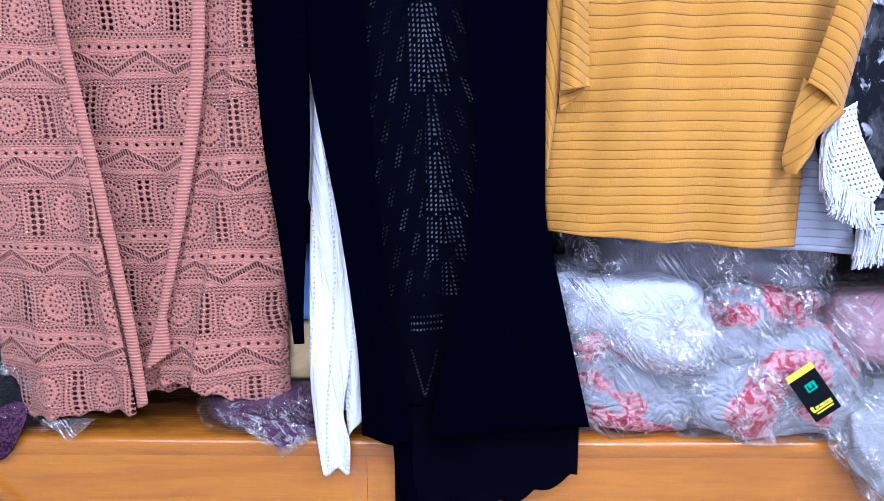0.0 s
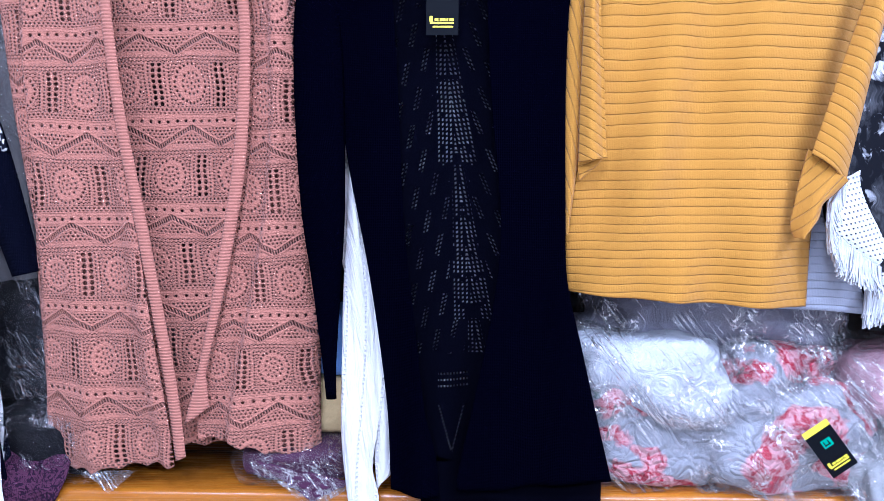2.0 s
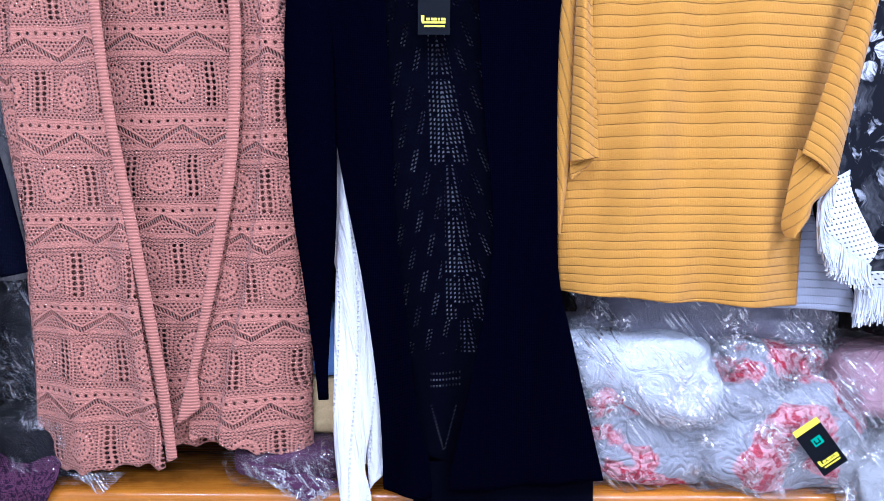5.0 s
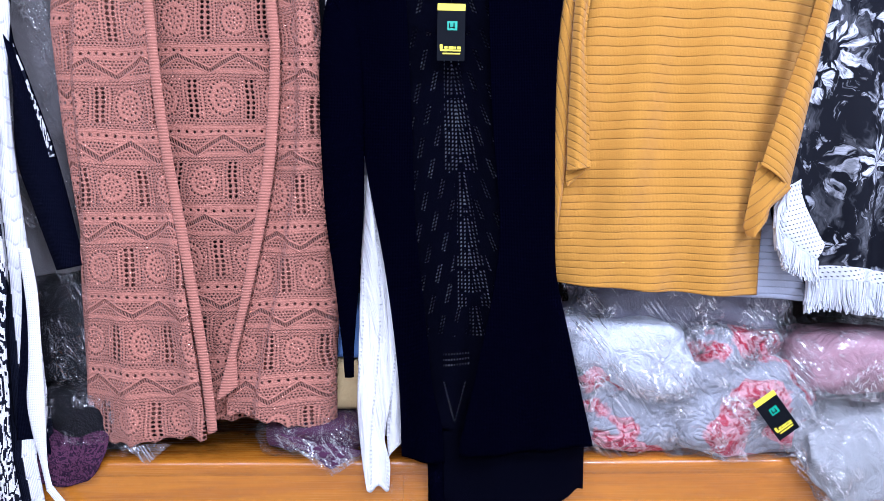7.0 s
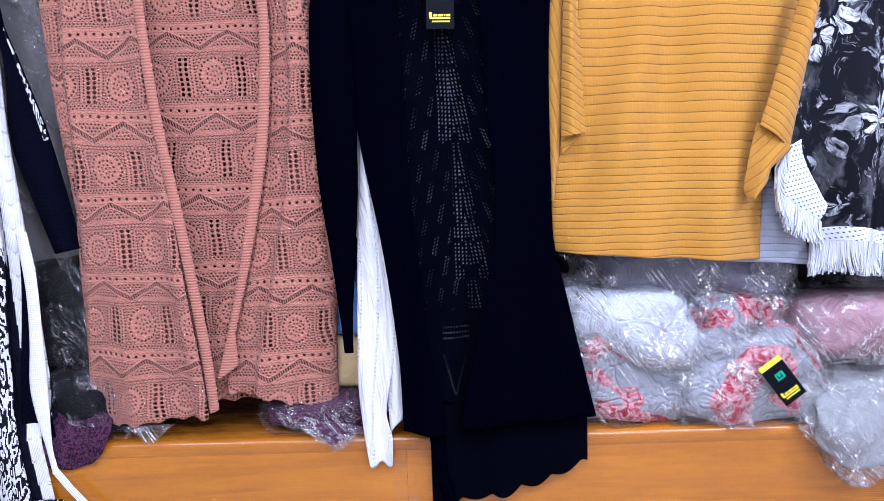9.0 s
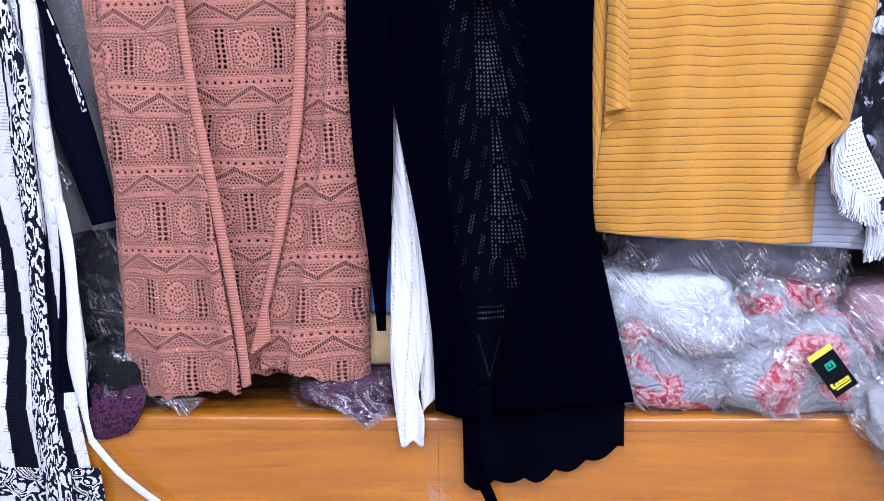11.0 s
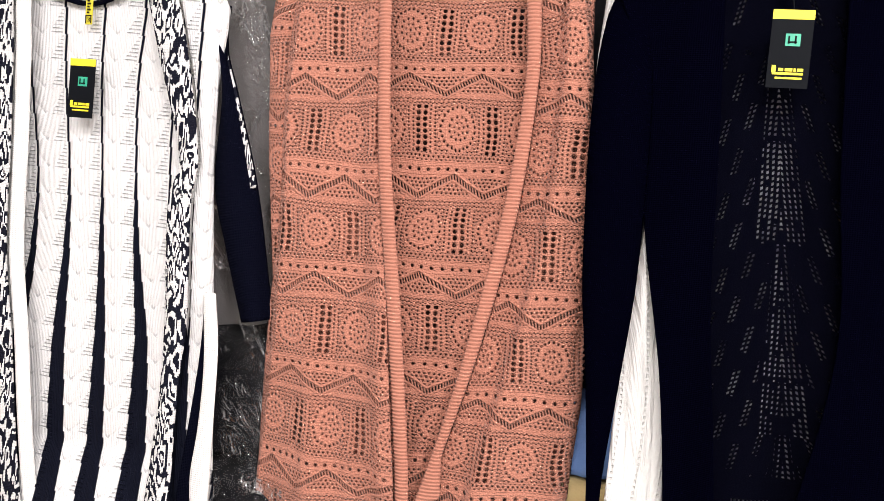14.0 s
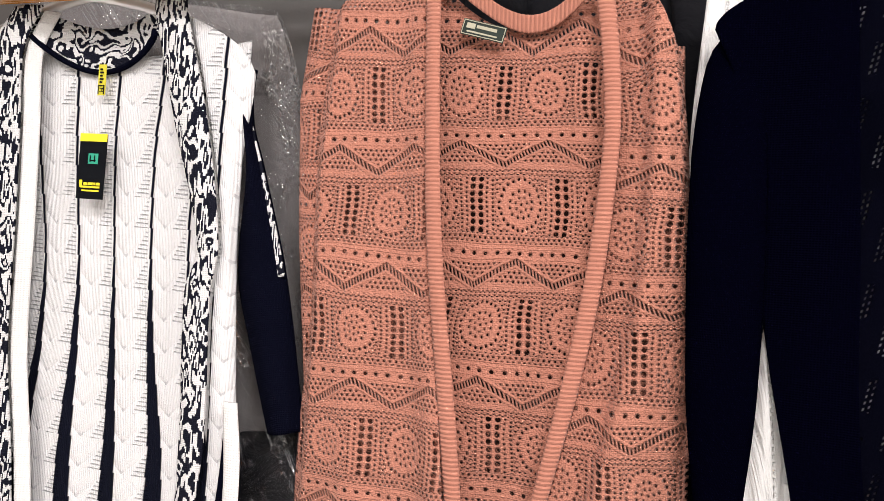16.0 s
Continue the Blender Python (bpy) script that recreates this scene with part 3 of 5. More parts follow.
def bundle_mesh(cx, cy, cz, sx, sy, sz, seed, lump=0.12, freq=9.0, power=0.45, droop=0.0, nu=48, nv=28, floor_z=None, crease=0.0):
    """A soft rounded parcel: a squared ellipsoid with lumps, flattened where it lies."""
    verts, faces = [], []

    def sp(c, e):
        return math.copysign(abs(c) ** e, c)
    for j in range(nv + 1):
        la = -math.pi / 2 + math.pi * j / nv
        for i in range(nu):
            lo = 2 * math.pi * i / nu
            x = sp(math.cos(la), power) * sp(math.cos(lo), power)
            y = sp(math.cos(la), power) * sp(math.sin(lo), power)
            z = sp(math.sin(la), power)
            p = Vector((x * sx / 2, y * sy / 2, z * sz / 2))
            n = noise.noise(p * freq + Vector((seed * 7.3, 0, 0))) + 0.5 * noise.noise(p * freq * 2.3 + Vector((0, seed * 5.1, 0)))
            w = Vector((p.x * 14 + seed, p.y * 10, p.z * 22))
            cr = 1 - 2 * abs(noise.noise(w + Vector((noise.noise(p * 9), 0, noise.noise(p * 8 + Vector((5, 0, 0))))) * 1.5))
            p *= 1 + lump * n + crease * cr
            q = Vector((cx, cy, cz)) + p
            if floor_z is not None and q.z < floor_z:
                q.z = floor_z
            if droop and y < 0:
                q.z -= droop * (-y) ** 1.5 * (0.5 + 0.5 * math.cos(x * 1.4))
            verts.append(q)
    for j in range(nv):
        for i in range(nu):
            k = (i + 1) % nu
            faces.append((j * nu + i, j * nu + k, (j + 1) * nu + k, (j + 1) * nu + i))
    return verts, faces


def bagged(name, label, cloth, cx, cy, cz, sx, sy, sz, seed, film_mat=None, droop=0.0, lump=0.10, floor_z=0.878, grow=0.007, freq=9.0):
    t = thing(name, label, "bagged clothes", "bagged clothes on the counter")
    v, f = bundle_mesh(cx, cy, cz, sx, sy, sz, seed, lump, freq, 0.5, droop, 96, 56, floor_z, 0.035)
    mesh_object("folded_garment", v, f, cloth, t)
    v, f = bundle_mesh(cx, cy, cz, sx + grow * 2, sy + grow * 2, sz + grow * 2, seed, lump * 1.1, freq, 0.42, droop * 1.1, 150, 90, floor_z=None if droop else floor_z)
    v2 = []
    c0 = Vector((cx, cy, cz))
    for p in v:
        w = p + Vector((noise.noise(p * 7), noise.noise(p * 7 + Vector((9, 0, 0))), 0)) * 0.05
        n = 1 - 2 * abs(noise.noise(w * 17 + Vector((seed, 4, 2))))
        k2 = 1 - 2 * abs(noise.noise(w * 41 + Vector((seed, 9, 5))))
        m = noise.noise(p * 9 + Vector((3, seed, 2)))
        q = p + (p - c0).normalized() * (0.010 * n + 0.004 * k2 + 0.012 * m)
        if not droop and q.z < floor_z - 0.002:
            q.z = floor_z - 0.002
        v2.append(q)
    mesh_object("plastic_bag", v2, f, film_mat or M_FILM, t, label="clear crinkled plastic bag")
    return t


# ---- room ----
def structure(name, bm, material, label, category):
    return tagged(part(name, bm, material), label, category, kind="structure")


structure("floor", box(-2.4, 2.4, -2.6, 1.55, -0.1, 0.0), M_FLOOR, "plain beige tiled shop floor", "floor")
structure("ceiling", box(-2.4, 2.4, -2.6, 1.55, 2.7, 2.8), M_WHITE_WALL, "plain white shop ceiling", "ceiling")
structure("wall_north", box(-2.4, 2.4, 1.45, 1.55, 0.0, 2.7), M_WALL, "dark grey back wall behind the garments", "wall")
structure("wall_south", box(-2.4, 2.4, -2.6, -2.5, 0.0, 2.7), M_WHITE_WALL, "plain white shop wall", "wall")
structure("wall_east", box(2.3, 2.4, -2.5, 1.45, 0.0, 2.7), M_WHITE_WALL, "plain white side wall", "wall")
structure("wall_west", box(-2.4, -2.3, -2.5, 1.45, 0.0, 2.7), M_WHITE_WALL, "plain white side wall", "wall")
# Frames round the assumed, unseen lamps.
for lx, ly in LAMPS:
    t = thing("assumed_ceiling_light", "assumed white square-edged LED ceiling panel, out of view", "ceiling light", "ceiling lights")
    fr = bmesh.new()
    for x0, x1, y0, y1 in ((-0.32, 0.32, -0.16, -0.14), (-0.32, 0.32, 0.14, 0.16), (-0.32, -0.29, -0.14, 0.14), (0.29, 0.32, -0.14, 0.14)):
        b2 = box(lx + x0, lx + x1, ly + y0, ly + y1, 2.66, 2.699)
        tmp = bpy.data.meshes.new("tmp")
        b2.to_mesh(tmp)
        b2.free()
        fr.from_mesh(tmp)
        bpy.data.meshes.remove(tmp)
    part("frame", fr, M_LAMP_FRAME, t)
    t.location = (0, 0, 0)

# ---- counter the bags lie on ----
counter = thing("display_counter", "glossy orange-brown varnished wooden counter with panelled front", "counter")


def nosing():
    """Counter top with a rounded front edge."""
    prof = [(1.447, 0.875)]
    for k in range(9):
        a = math.pi / 2 * k / 8
        prof.append((1.092 + 0.013 - 0.013 * math.sin(a), 0.862 + 0.013 * math.cos(a)))
    prof += [(1.0920, 0.8452), (1.0922, 0.845), (1.447, 0.845)]
    n = len(prof)
    verts, faces = [], []
    xs = [-2.28 + 4.56 * i / 24 for i in range(25)]
    for x in xs:
        for y, z in prof:
            verts.append((x, y, z + 0.0008 * noise.noise(Vector((x * 3, y, 0)))))
    for i in range(24):
        for k in range(n):
            q = (k + 1) % n
            faces.append((i * n + k, i * n + q, (i + 1) * n + q, (i + 1) * n + k))
    return verts, faces


v, f = nosing()
mesh_object("top", v, f, M_WOOD, counter)
for x0, x1 in ((-2.28, -0.13525), (-0.13475, 2.28)):
    part("front_panel", box(x0, x1, 1.0921, 1.12, 0.06, 0.8449, 0.0002), M_WOOD, counter)
part("plinth", box(-2.28, 2.28, 1.14, 1.16, 0.0, 0.06), M_WOOD, counter)
tape = thing("clear_tape", "strip of clear packing tape down the counter's panel joint", "tape")
verts, faces = [], []
for j in range(41):
    for i in range(7):
        x = -0.162 + 0.052 * i / 6
        z = 0.872 - 0.36 * j / 40
        verts.append((x + 0.002 * noise.noise(Vector((0, z * 9, 1))), 1.0905 - 0.0014 * abs(noise.noise(Vector((x * 90, z * 14, 0)))), z))
for j in range(40):
    for i in range(6):
        a = j * 7 + i
        faces.append((a, a + 7, a + 8, a + 1))
mesh_object("tape_strip", verts, faces, M_TAPE, tape)

# ---- rails above ----
rod = thing("hanging_rod", "round chrome clothes rod under the ceiling", "clothes rod")
tube("rod", rod, M_CHROME, [(-2.3, 1.16, 2.06), (2.3, 1.16, 2.06)], 0.0125, 16)
rail = thing("wooden_rail", "short varnished orange wooden rail end above the hanger", "rail")
part("bar", box(-2.3, -0.885, 1.035, 1.06, 1.878, 1.925, 0.004), M_WOOD, rail)


# ---- hangers ----
def hanger(x, y, z, span=0.40, drop=0.07, label="frosted clear plastic clothes hanger"):
    t = thing("clothes_hanger", label, "hanger", "clothes hangers")
    arm = []
    for k in range(-12, 13):
        s = k / 12
        arm.append((x + s * span / 2, y, z - drop * (abs(s) ** 1.3)))
    tube("shoulder_bar", t, M_HANGER, arm, [0.011 * (1 - 0.35 * abs(k) / 12) for k in range(-12, 13)], 10, flat=0.45)
    hook = [(x, y, z), (x, y, z + 0.05)]
    cz = 2.06 + 0.004
    hook.append((x, 1.16 - 0.0, max(z + 0.07, cz - 0.06)))
    for k in range(0, 9):
        a = -math.pi / 2 + math.pi * 1.25 * k / 8
        hook.append((x + 0.018 * math.cos(a), 1.16, cz + 0.002 + 0.018 * math.sin(a)))
    tube("hook", t, M_CHROME, hook, 0.0022, 8, label="thin chrome hook")
    return t


# ---- hang tags ----
def hang_tag(parent, x, y, z, w=0.048, h=0.098, turn=0.0, name="hang_tag", lean=0.0):
    """A black card with a yellow head, a green mark and bars of yellow lettering."""
    m = Matrix.Translation((x, y, z)) @ Euler((radians(lean), radians(turn), 0)).to_matrix().to_4x4()

    def put(bm):
        bmesh.ops.transform(bm, matrix=m, verts=bm.verts)
        return bm
    card = part(name, put(box(-w / 2, w / 2, -0.0005, 0.0005, -h, 0.0)), M_CARD, parent, "black card tag with yellow head and green mark")
    part("tag_head", put(box(-w / 2, w / 2, -0.0012, -0.0006, -h * 0.115, 0.0006)), M_YELLOW, card)
    part("tag_mark", put(box(-w * 0.14, w * 0.22, -0.0012, -0.0006, -h * 0.46, -h * 0.30)), M_GREEN, card)
    for a, b, c, d in ((-0.38, 0.36, 0.80, 0.83), (-0.40, -0.30, 0.71, 0.80), (-0.24, -0.12, 0.745, 0.785), (-0.08, 0.10, 0.745, 0.785), (0.13, 0.18, 0.745, 0.785), (0.22, 0.36, 0.745, 0.785), (-0.30, 0.34, 0.86, 0.885)):
        part("tag_lettering", put(box(w * a, w * b, -0.0012, -0.0006, -h * d, -h * c)), M_YELLOW, card)
    # the mark's strokes
    for a, b, c, d in ((-0.08, -0.04, 0.33, 0.43), (-0.08, 0.14, 0.40, 0.42), (0.08, 0.12, 0.33, 0.43)):
        part("mark_stroke", put(box(w * a, w * b, -0.0018, -0.0013, -h * d, -h * c)), M_CARD, card)
    return card


def flat(v):
    return lambda s: v


# ---- pink open-front cardigan ----
pink = thing("pink_cardigan", "dusty pink openwork crochet cardigan hanging open on a hanger", "cardigan")
PF = folds(3, 0.015, 36, 1.85, 0.95, 0.45, 0.8)
pl = curve((1.87, -0.765), (1.73, -0.775), (1.48, -0.766), (1.26, -0.782), (1.08, -0.788), (0.90, -0.774))
pr = curve((1.82, -0.30), (1.67, -0.281), (1.42, -0.264), (1.21, -0.262), (1.08, -0.270), (0.93, -0.274))
bl = curve((1.90, -0.612), (1.73, -0.604), (1.53, -0.590), (1.32, -0.563), (1.09, -0.536), (0.93, -0.525))
bli = curve((1.90, -0.592), (1.73, -0.584), (1.53, -0.569), (1.32, -0.541), (1.09, -0.514), (0.93, -0.503))
br = curve((1.88, -0.378), (1.775, -0.365), (1.675, -0.361), (1.475, -0.378), (1.264, -0.420), (1.13, -0.456), (1.00, -0.492))
bri = curve((1.88, -0.400), (1.775, -0.386), (1.675, -0.381), (1.475, -0.400), (1.264, -0.440), (1.13, -0.472), (1.00, -0.508))
fold_r = curve((1.84, -0.335), (1.674, -0.328), (1.474, -0.338), (1.264, -0.374), (1.042, -0.423), (0.93, -0.44))


def scallop(x, a=0.008, p=0.045):
    return a * abs(math.sin(math.pi * x / p))


def y_back(x, z, s):
    return 1.128 + PF(x, z) * 0.7


def pink_back_top(s):
    """Shoulder line that dips along the neck."""
    x = -0.753 + 0.46 * s
    t = (x + 0.602) / 0.215
    if 0 < t < 1:
        return 1.906 - 0.058 * math.sin(math.pi * t) ** 0.9 - 0.018 * t
    return 1.902 - 0.034 * max(0, -t) - 0.10 * max(0, t - 1) - 0.018 * (t >= 1)


sheet("back_panel", pink, M_PINK_BACK, lambda z: pl(z) + 0.012, lambda z: pr(z) - 0.012,
      pink_back_top,
      lambda s: 0.945 + scallop(s * 0.47), y_back, 70, 150)


seam_l = curve((1.88, -0.735), (1.78, -0.742), (1.62, -0.755), (1.5, -0.752), (1.2, -0.765), (0.9, -0.80))


def y_left(x, z, s):
    d = x - seam_l(z)
    pleat = sum(0.009 * math.tanh((x - c0 - k0 * (1.4 - z)) / 0.010) * min(1, max(0, (1.5 - z) / 0.35)) for c0, k0 in ((-0.715, 0.06), (-0.660, 0.10), (-0.600, 0.10))) * -0.6
    arm = pleat + 0.016 / (1 + math.exp(max(-40.0, min(40.0, d / 0.003)))) - 0.006 * math.exp(-(d / 0.012) ** 2)
    edge = max(0.0, 1 - s * 6)
    k = min(1, max(0, (1.5 - z) / 0.5))
    return 1.088 + arm + 0.010 * edge * edge + PF(x + 4, z) - 0.010 * math.exp(-((x - bl(z) + 0.012) / 0.02) ** 2) - 0.006 * k * math.sin((x + 0.75) * 42)


sheet("left_front", pink, M_PINK_LEFT, pl, bl, lambda s: 1.905 - 0.030 * (1 - s) - 0.060 * (1 - s) ** 5, lambda s: 0.900 + 0.036 * s + scallop(s * 0.235) - 0.010 * s * s, y_left, 60, 170)


def y_right(x, z, s):
    d = x - fold_r(z)
    ridge = -0.032 / (1 + math.exp(-max(-40.0, min(40.0, d / 0.0032)))) + 0.030 * max(0.0, d) / 0.08
    edge = max(0.0, 1 - (1 - s) * 7)
    return 1.098 + ridge + 0.020 * edge * edge + PF(x + 9, z) * 0.8


sheet("right_front", pink, M_PINK_RIGHT, br, pr, lambda s: 1.887 - 0.050 * s - 0.065 * s ** 5, lambda s: 0.962 - 0.022 * s + scallop(s * 0.235) + 0.01 * math.sin(6 * s), y_right, 70, 170)


def y_band_l(x, z, s):
    return 1.072 - 0.004 * math.sin(math.pi * s) + PF(x + 4, z) * 0.8


def y_band_r(x, z, s):
    return 1.082 - 0.004 * math.sin(math.pi * s) + PF(x + 9, z) * 0.7


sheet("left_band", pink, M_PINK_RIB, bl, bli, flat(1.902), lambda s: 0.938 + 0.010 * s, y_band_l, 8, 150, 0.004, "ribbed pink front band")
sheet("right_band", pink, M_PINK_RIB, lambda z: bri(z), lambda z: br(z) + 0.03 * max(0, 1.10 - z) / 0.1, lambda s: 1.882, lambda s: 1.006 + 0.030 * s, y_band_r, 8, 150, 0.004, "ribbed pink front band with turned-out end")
# collar at the back of the neck
verts, faces, uvs = [], [], []
for j in range(9):
    for i in range(41):
        s = i / 40
        x = -0.602 + 0.215 * s
        z = 1.900 - 0.058 * math.sin(math.pi * s) ** 0.9 + 0.022 * j / 8 - 0.018 * s + 0.006 * math.sin(7 * s)
        y = 1.075 + 0.047 * math.sin(math.pi * s) ** 0.6 - 0.006 * j / 8
        verts.append((x, y, z))
        uvs.append((z, x))
for j in range(8):
    for i in range(40):
        a = j * 41 + i
        faces.append((a, a + 41, a + 42, a + 1))
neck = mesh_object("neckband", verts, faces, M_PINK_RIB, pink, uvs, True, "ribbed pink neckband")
mod = neck.modifiers.new("thickness", "SOLIDIFY")
mod.thickness = 0.004
# sleeves hang behind the fronts
for nm, pts, rr in (("left_sleeve", [(-0.755, 1.108, 1.865), (-0.772, 1.118, 1.74), (-0.765, 1.125, 1.55), (-0.750, 1.128, 1.35), (-0.742, 1.128, 1.16)], [0.030, 0.032, 0.032, 0.028, 0.026]),
                    ("right_sleeve", [(-0.318, 1.108, 1.80), (-0.315, 1.118, 1.70), (-0.315, 1.125, 1.5), (-0.32, 1.128, 1.3), (-0.33, 1.128, 1.15)], [0.028, 0.030, 0.030, 0.028, 0.026])):
    c2 = []
    for k in range(25):
        t = k / 24 * (len(pts) - 1)
        i = min(int(t), len(pts) - 2)
        c2.append(Vector(pts[i]).lerp(Vector(pts[i + 1]), t - i))
    rad = list(np.interp(np.linspace(0, len(pts) - 1, 25), range(len(pts)), rr))
    tube(nm, pink, M_PINK_RIGHT, c2, rad, 20, flat=0.42)
turn = Matrix.Translation((-0.541, 1.106, 1.829)) @ Euler((0, radians(15), 0)).to_matrix().to_4x4()


def tilted(bm):
    bmesh.ops.transform(bm, matrix=turn, verts=bm.verts)
    return bm


lab = part("neck_label", tilted(box(-0.030, 0.030, -0.0005, 0.0005, -0.0105, 0.0105)), M_LABEL, pink, "small dark green woven neck label")
for x0, x1, z0, z1 in ((-0.024, -0.012, -0.001, 0.006), (-0.010, 0.018, 0.001, 0.005), (-0.022, 0.020, -0.006, -0.004)):
    part("label_lettering", tilted(box(x0, x1, -0.0012, -0.0006, z0, z1)), M_LABEL_INK, lab)
for x0, x1, z0, z1 in ((-0.029, 0.029, 0.0085, 0.0095), (-0.029, 0.029, -0.0095, -0.0085), (-0.029, -0.028, -0.0085, 0.0085), (0.028, 0.029, -0.0085, 0.0085)):
    part("label_rim", tilted(box(x0, x1, -0.0012, -0.0006, z0, z1)), M_LABEL_INK, lab)
hanger(-0.535, 1.112, 1.925, 0.42, 0.06)

# ---- black long cardigan ----
black = thing("black_cardigan", "long black open cardigan with pointelle back and scalloped hem", "cardigan")
BF = folds(8, 0.012, 40, 1.8, 0.9)
kl = curve((1.82, -0.225), (1.62, -0.215), (1.461, -0.197), (1.267, -0.163), (1.052, -0.140), (0.90, -0.136))
kr = curve((1.85, 0.17), (1.66, 0.155), (1.367, 0.157), (1.265, 0.162), (1.161, 0.186), (0.925, 0.241))
fl = curve((1.87, -0.125), (1.567, -0.112), (1.369, -0.106), (1.182, -0.088), (1.05, -0.074), (0.965, -0.056), (0.88, -0.05))
fr_ = curve((1.87, 0.025), (1.567, 0.036), (1.368, 0.052), (1.245, 0.042), (1.05, 0.004), (0.93, -0.022))
sheet("back_panel", black, M_BLACK_LACE, lambda z: max(kl(z) + 0.01, -0.084) if z < 0.95 else kl(z) + 0.01,
      lambda z: kr(z) - 0.012, lambda s: 1.875 - 0.03 * abs(2 * s - 1) ** 2,
      lambda s: 0.748 + 0.085 * s ** 2.2 - 0.014 * abs(math.sin(5.2 * math.pi * s)), lambda x, z, s: 1.070 + BF(x, z) * (0.8 if z > 1 else 0.9), 90, 150)
sheet("left_front", black, M_BLACK, lambda z: kl(z) - 0.04 * max(0, z - 1.70) / 0.1, fl, lambda s: 1.800 + 0.078 * s ** 0.7, lambda s: 0.902 - 0.008 * s, lambda x, z, s: 1.050 + BF(x + 3, z) - 0.008 * s, 40, 130)
sheet("right_front", black, M_BLACK, fr_, kr, lambda s: 1.872 - 0.03 * s, lambda s: 0.905 + 0.02 * s, lambda x, z, s: 1.046 + BF(x + 6, z) - 0.006 * (1 - s), 55, 130)
arm_x = curve((1.80, -0.243), (1.40, -0.240), (1.26, -0.238), (1.12, -0.238), (1.06, -0.237))
arm_r = curve((1.80, 0.008), (1.77, 0.026), (1.65, 0.040), (1.40, 0.037), (1.26, 0.024), (1.12, 0.0115), (1.06, 0.009))
c2 = [(arm_x(1.80 - 0.738 * k / 40), 1.062 - 0.012 * math.sin(3 * k / 40), 1.80 - 0.738 * k / 40) for k in range(41)]
tube("left_sleeve", black, M_BLACK, c2, [arm_r(1.80 - 0.738 * k / 40) for k in range(41)], 20, flat=0.4)
c2 = [(0.135 - 0.01 * k / 20, 1.085, 1.80 - 0.7 * k / 20) for k in range(21)]
tube("right_sleeve", black, M_BLACK, c2, 0.032, 16, flat=0.4)
tie = [(-0.070, 1.058, 0.90), (-0.066, 1.054, 0.82), (-0.050, 1.052, 0.765), (-0.032, 1.052, 0.725), (-0.018, 1.054, 0.69), (-0.006, 1.06, 0.64)]
c2 = []
for k in range(26):
    t = k / 25 * 5
    i = min(int(t), 4)
    c2.append(Vector(tie[i]).lerp(Vector(tie[i + 1]), t - i))
tube("tie_end", black, M_BLACK, c2, [0.016 - 0.008 * k / 25 for k in range(26)], 10, flat=0.3)
hang_tag(black, -0.039, 1.030, 1.760, 0.050, 0.099, 1.0)
sz = part("size_label", box(-0.050, -0.035, 1.045, 1.0455, 1.785, 1.832), M_SIZE, black, "yellow woven size label")
for k in range(5):
    part("label_lettering", box(-0.0455, -0.0415 + 0.002 * (k % 2), 1.0437, 1.0448, 1.804 + 0.005 * k, 1.8065 + 0.005 * k), M_CARD, sz)
part("label_lettering", box(-0.0460, -0.0390, 1.0437, 1.0448, 1.7975, 1.7990), M_CARD, sz)
tube("tag_cord", black, M_CARD, [(-0.04, 1.043, 1.790), (-0.040, 1.034, 1.775), (-0.039, 1.030, 1.758)], 0.0008, 6)
hanger(-0.03, 1.078, 1.895, 0.42, 0.07)

# ---- white cardigan behind the black one ----
white = thing("white_cardigan", "white fine-knit cardigan hanging behind the black cardigan", "cardigan")
WF = folds(15, 0.014, 60, 1.85, 0.85)
wl = curve((1.87, -0.268), (1.70, -0.280), (1.50, -0.282), (1.38, -0.255), (1.262, -0.212), (0.994, -0.216), (0.83, -0.205))
wr = curve((1.87, 0.14), (1.4, 0.12), (1.0, 0.12))
sheet("back_panel", white, M_WHITE_LIMP, wl, wr, lambda s: 1.878 + 0.02 * math.sin(math.pi * s), lambda s: 0.93 - 0.02 * math.sin(3 * s), lambda x, z, s: 1.100 + WF(x, z), 50, 120)
tail_l = curve((1.47, -0.197), (1.26, -0.214), (1.10, -0.220), (0.994, -0.224), (0.90, -0.217), (0.822, -0.207))
tail_r = curve((1.47, -0.190), (1.26, -0.150), (1.05, -0.150), (0.93, -0.172), (0.88, -0.160), (0.822, -0.163))
sheet("front_edge", white, M_WHITE_LIMP, tail_l, tail_r, flat(1.47), lambda s: 0.824 - 0.005 * math.sin(9 * s), lambda x, z, s: 1.076 + 0.5 * WF(x, z) + 0.006 * math.sin(x * 120 + z * 6) - 0.006 * math.sin(math.pi * s), 26, 110, 0.004)
side_l = curve((1.30, -0.175), (1.1, -0.168), (0.98, -0.168), (0.89, -0.165))
side_r = curve((1.30, -0.150), (1.1, -0.140), (0.98, -0.136), (0.92, -0.137), (0.89, -0.152))
sheet("front_fold", white, M_WHITE_LIMP, side_l, side_r, flat(1.30), lambda s: 0.888 + 0.03 * s, lambda x, z, s: 1.080 - 0.006 * math.sin(math.pi * s) + 0.3 * WF(x, z), 14, 70, 0.003)

# ---- mustard ribbed top, grey one behind ----
must = thing("mustard_top", "mustard yellow ribbed batwing top hanging on a hanger", "top")
MF = folds(21, 0.016, 30, 1.85, 1.2, 0.5)
ml = curve((1.87, 0.20), (1.70, 0.158), (1.489, 0.156), (1.346, 0.160), (1.24, 0.168))
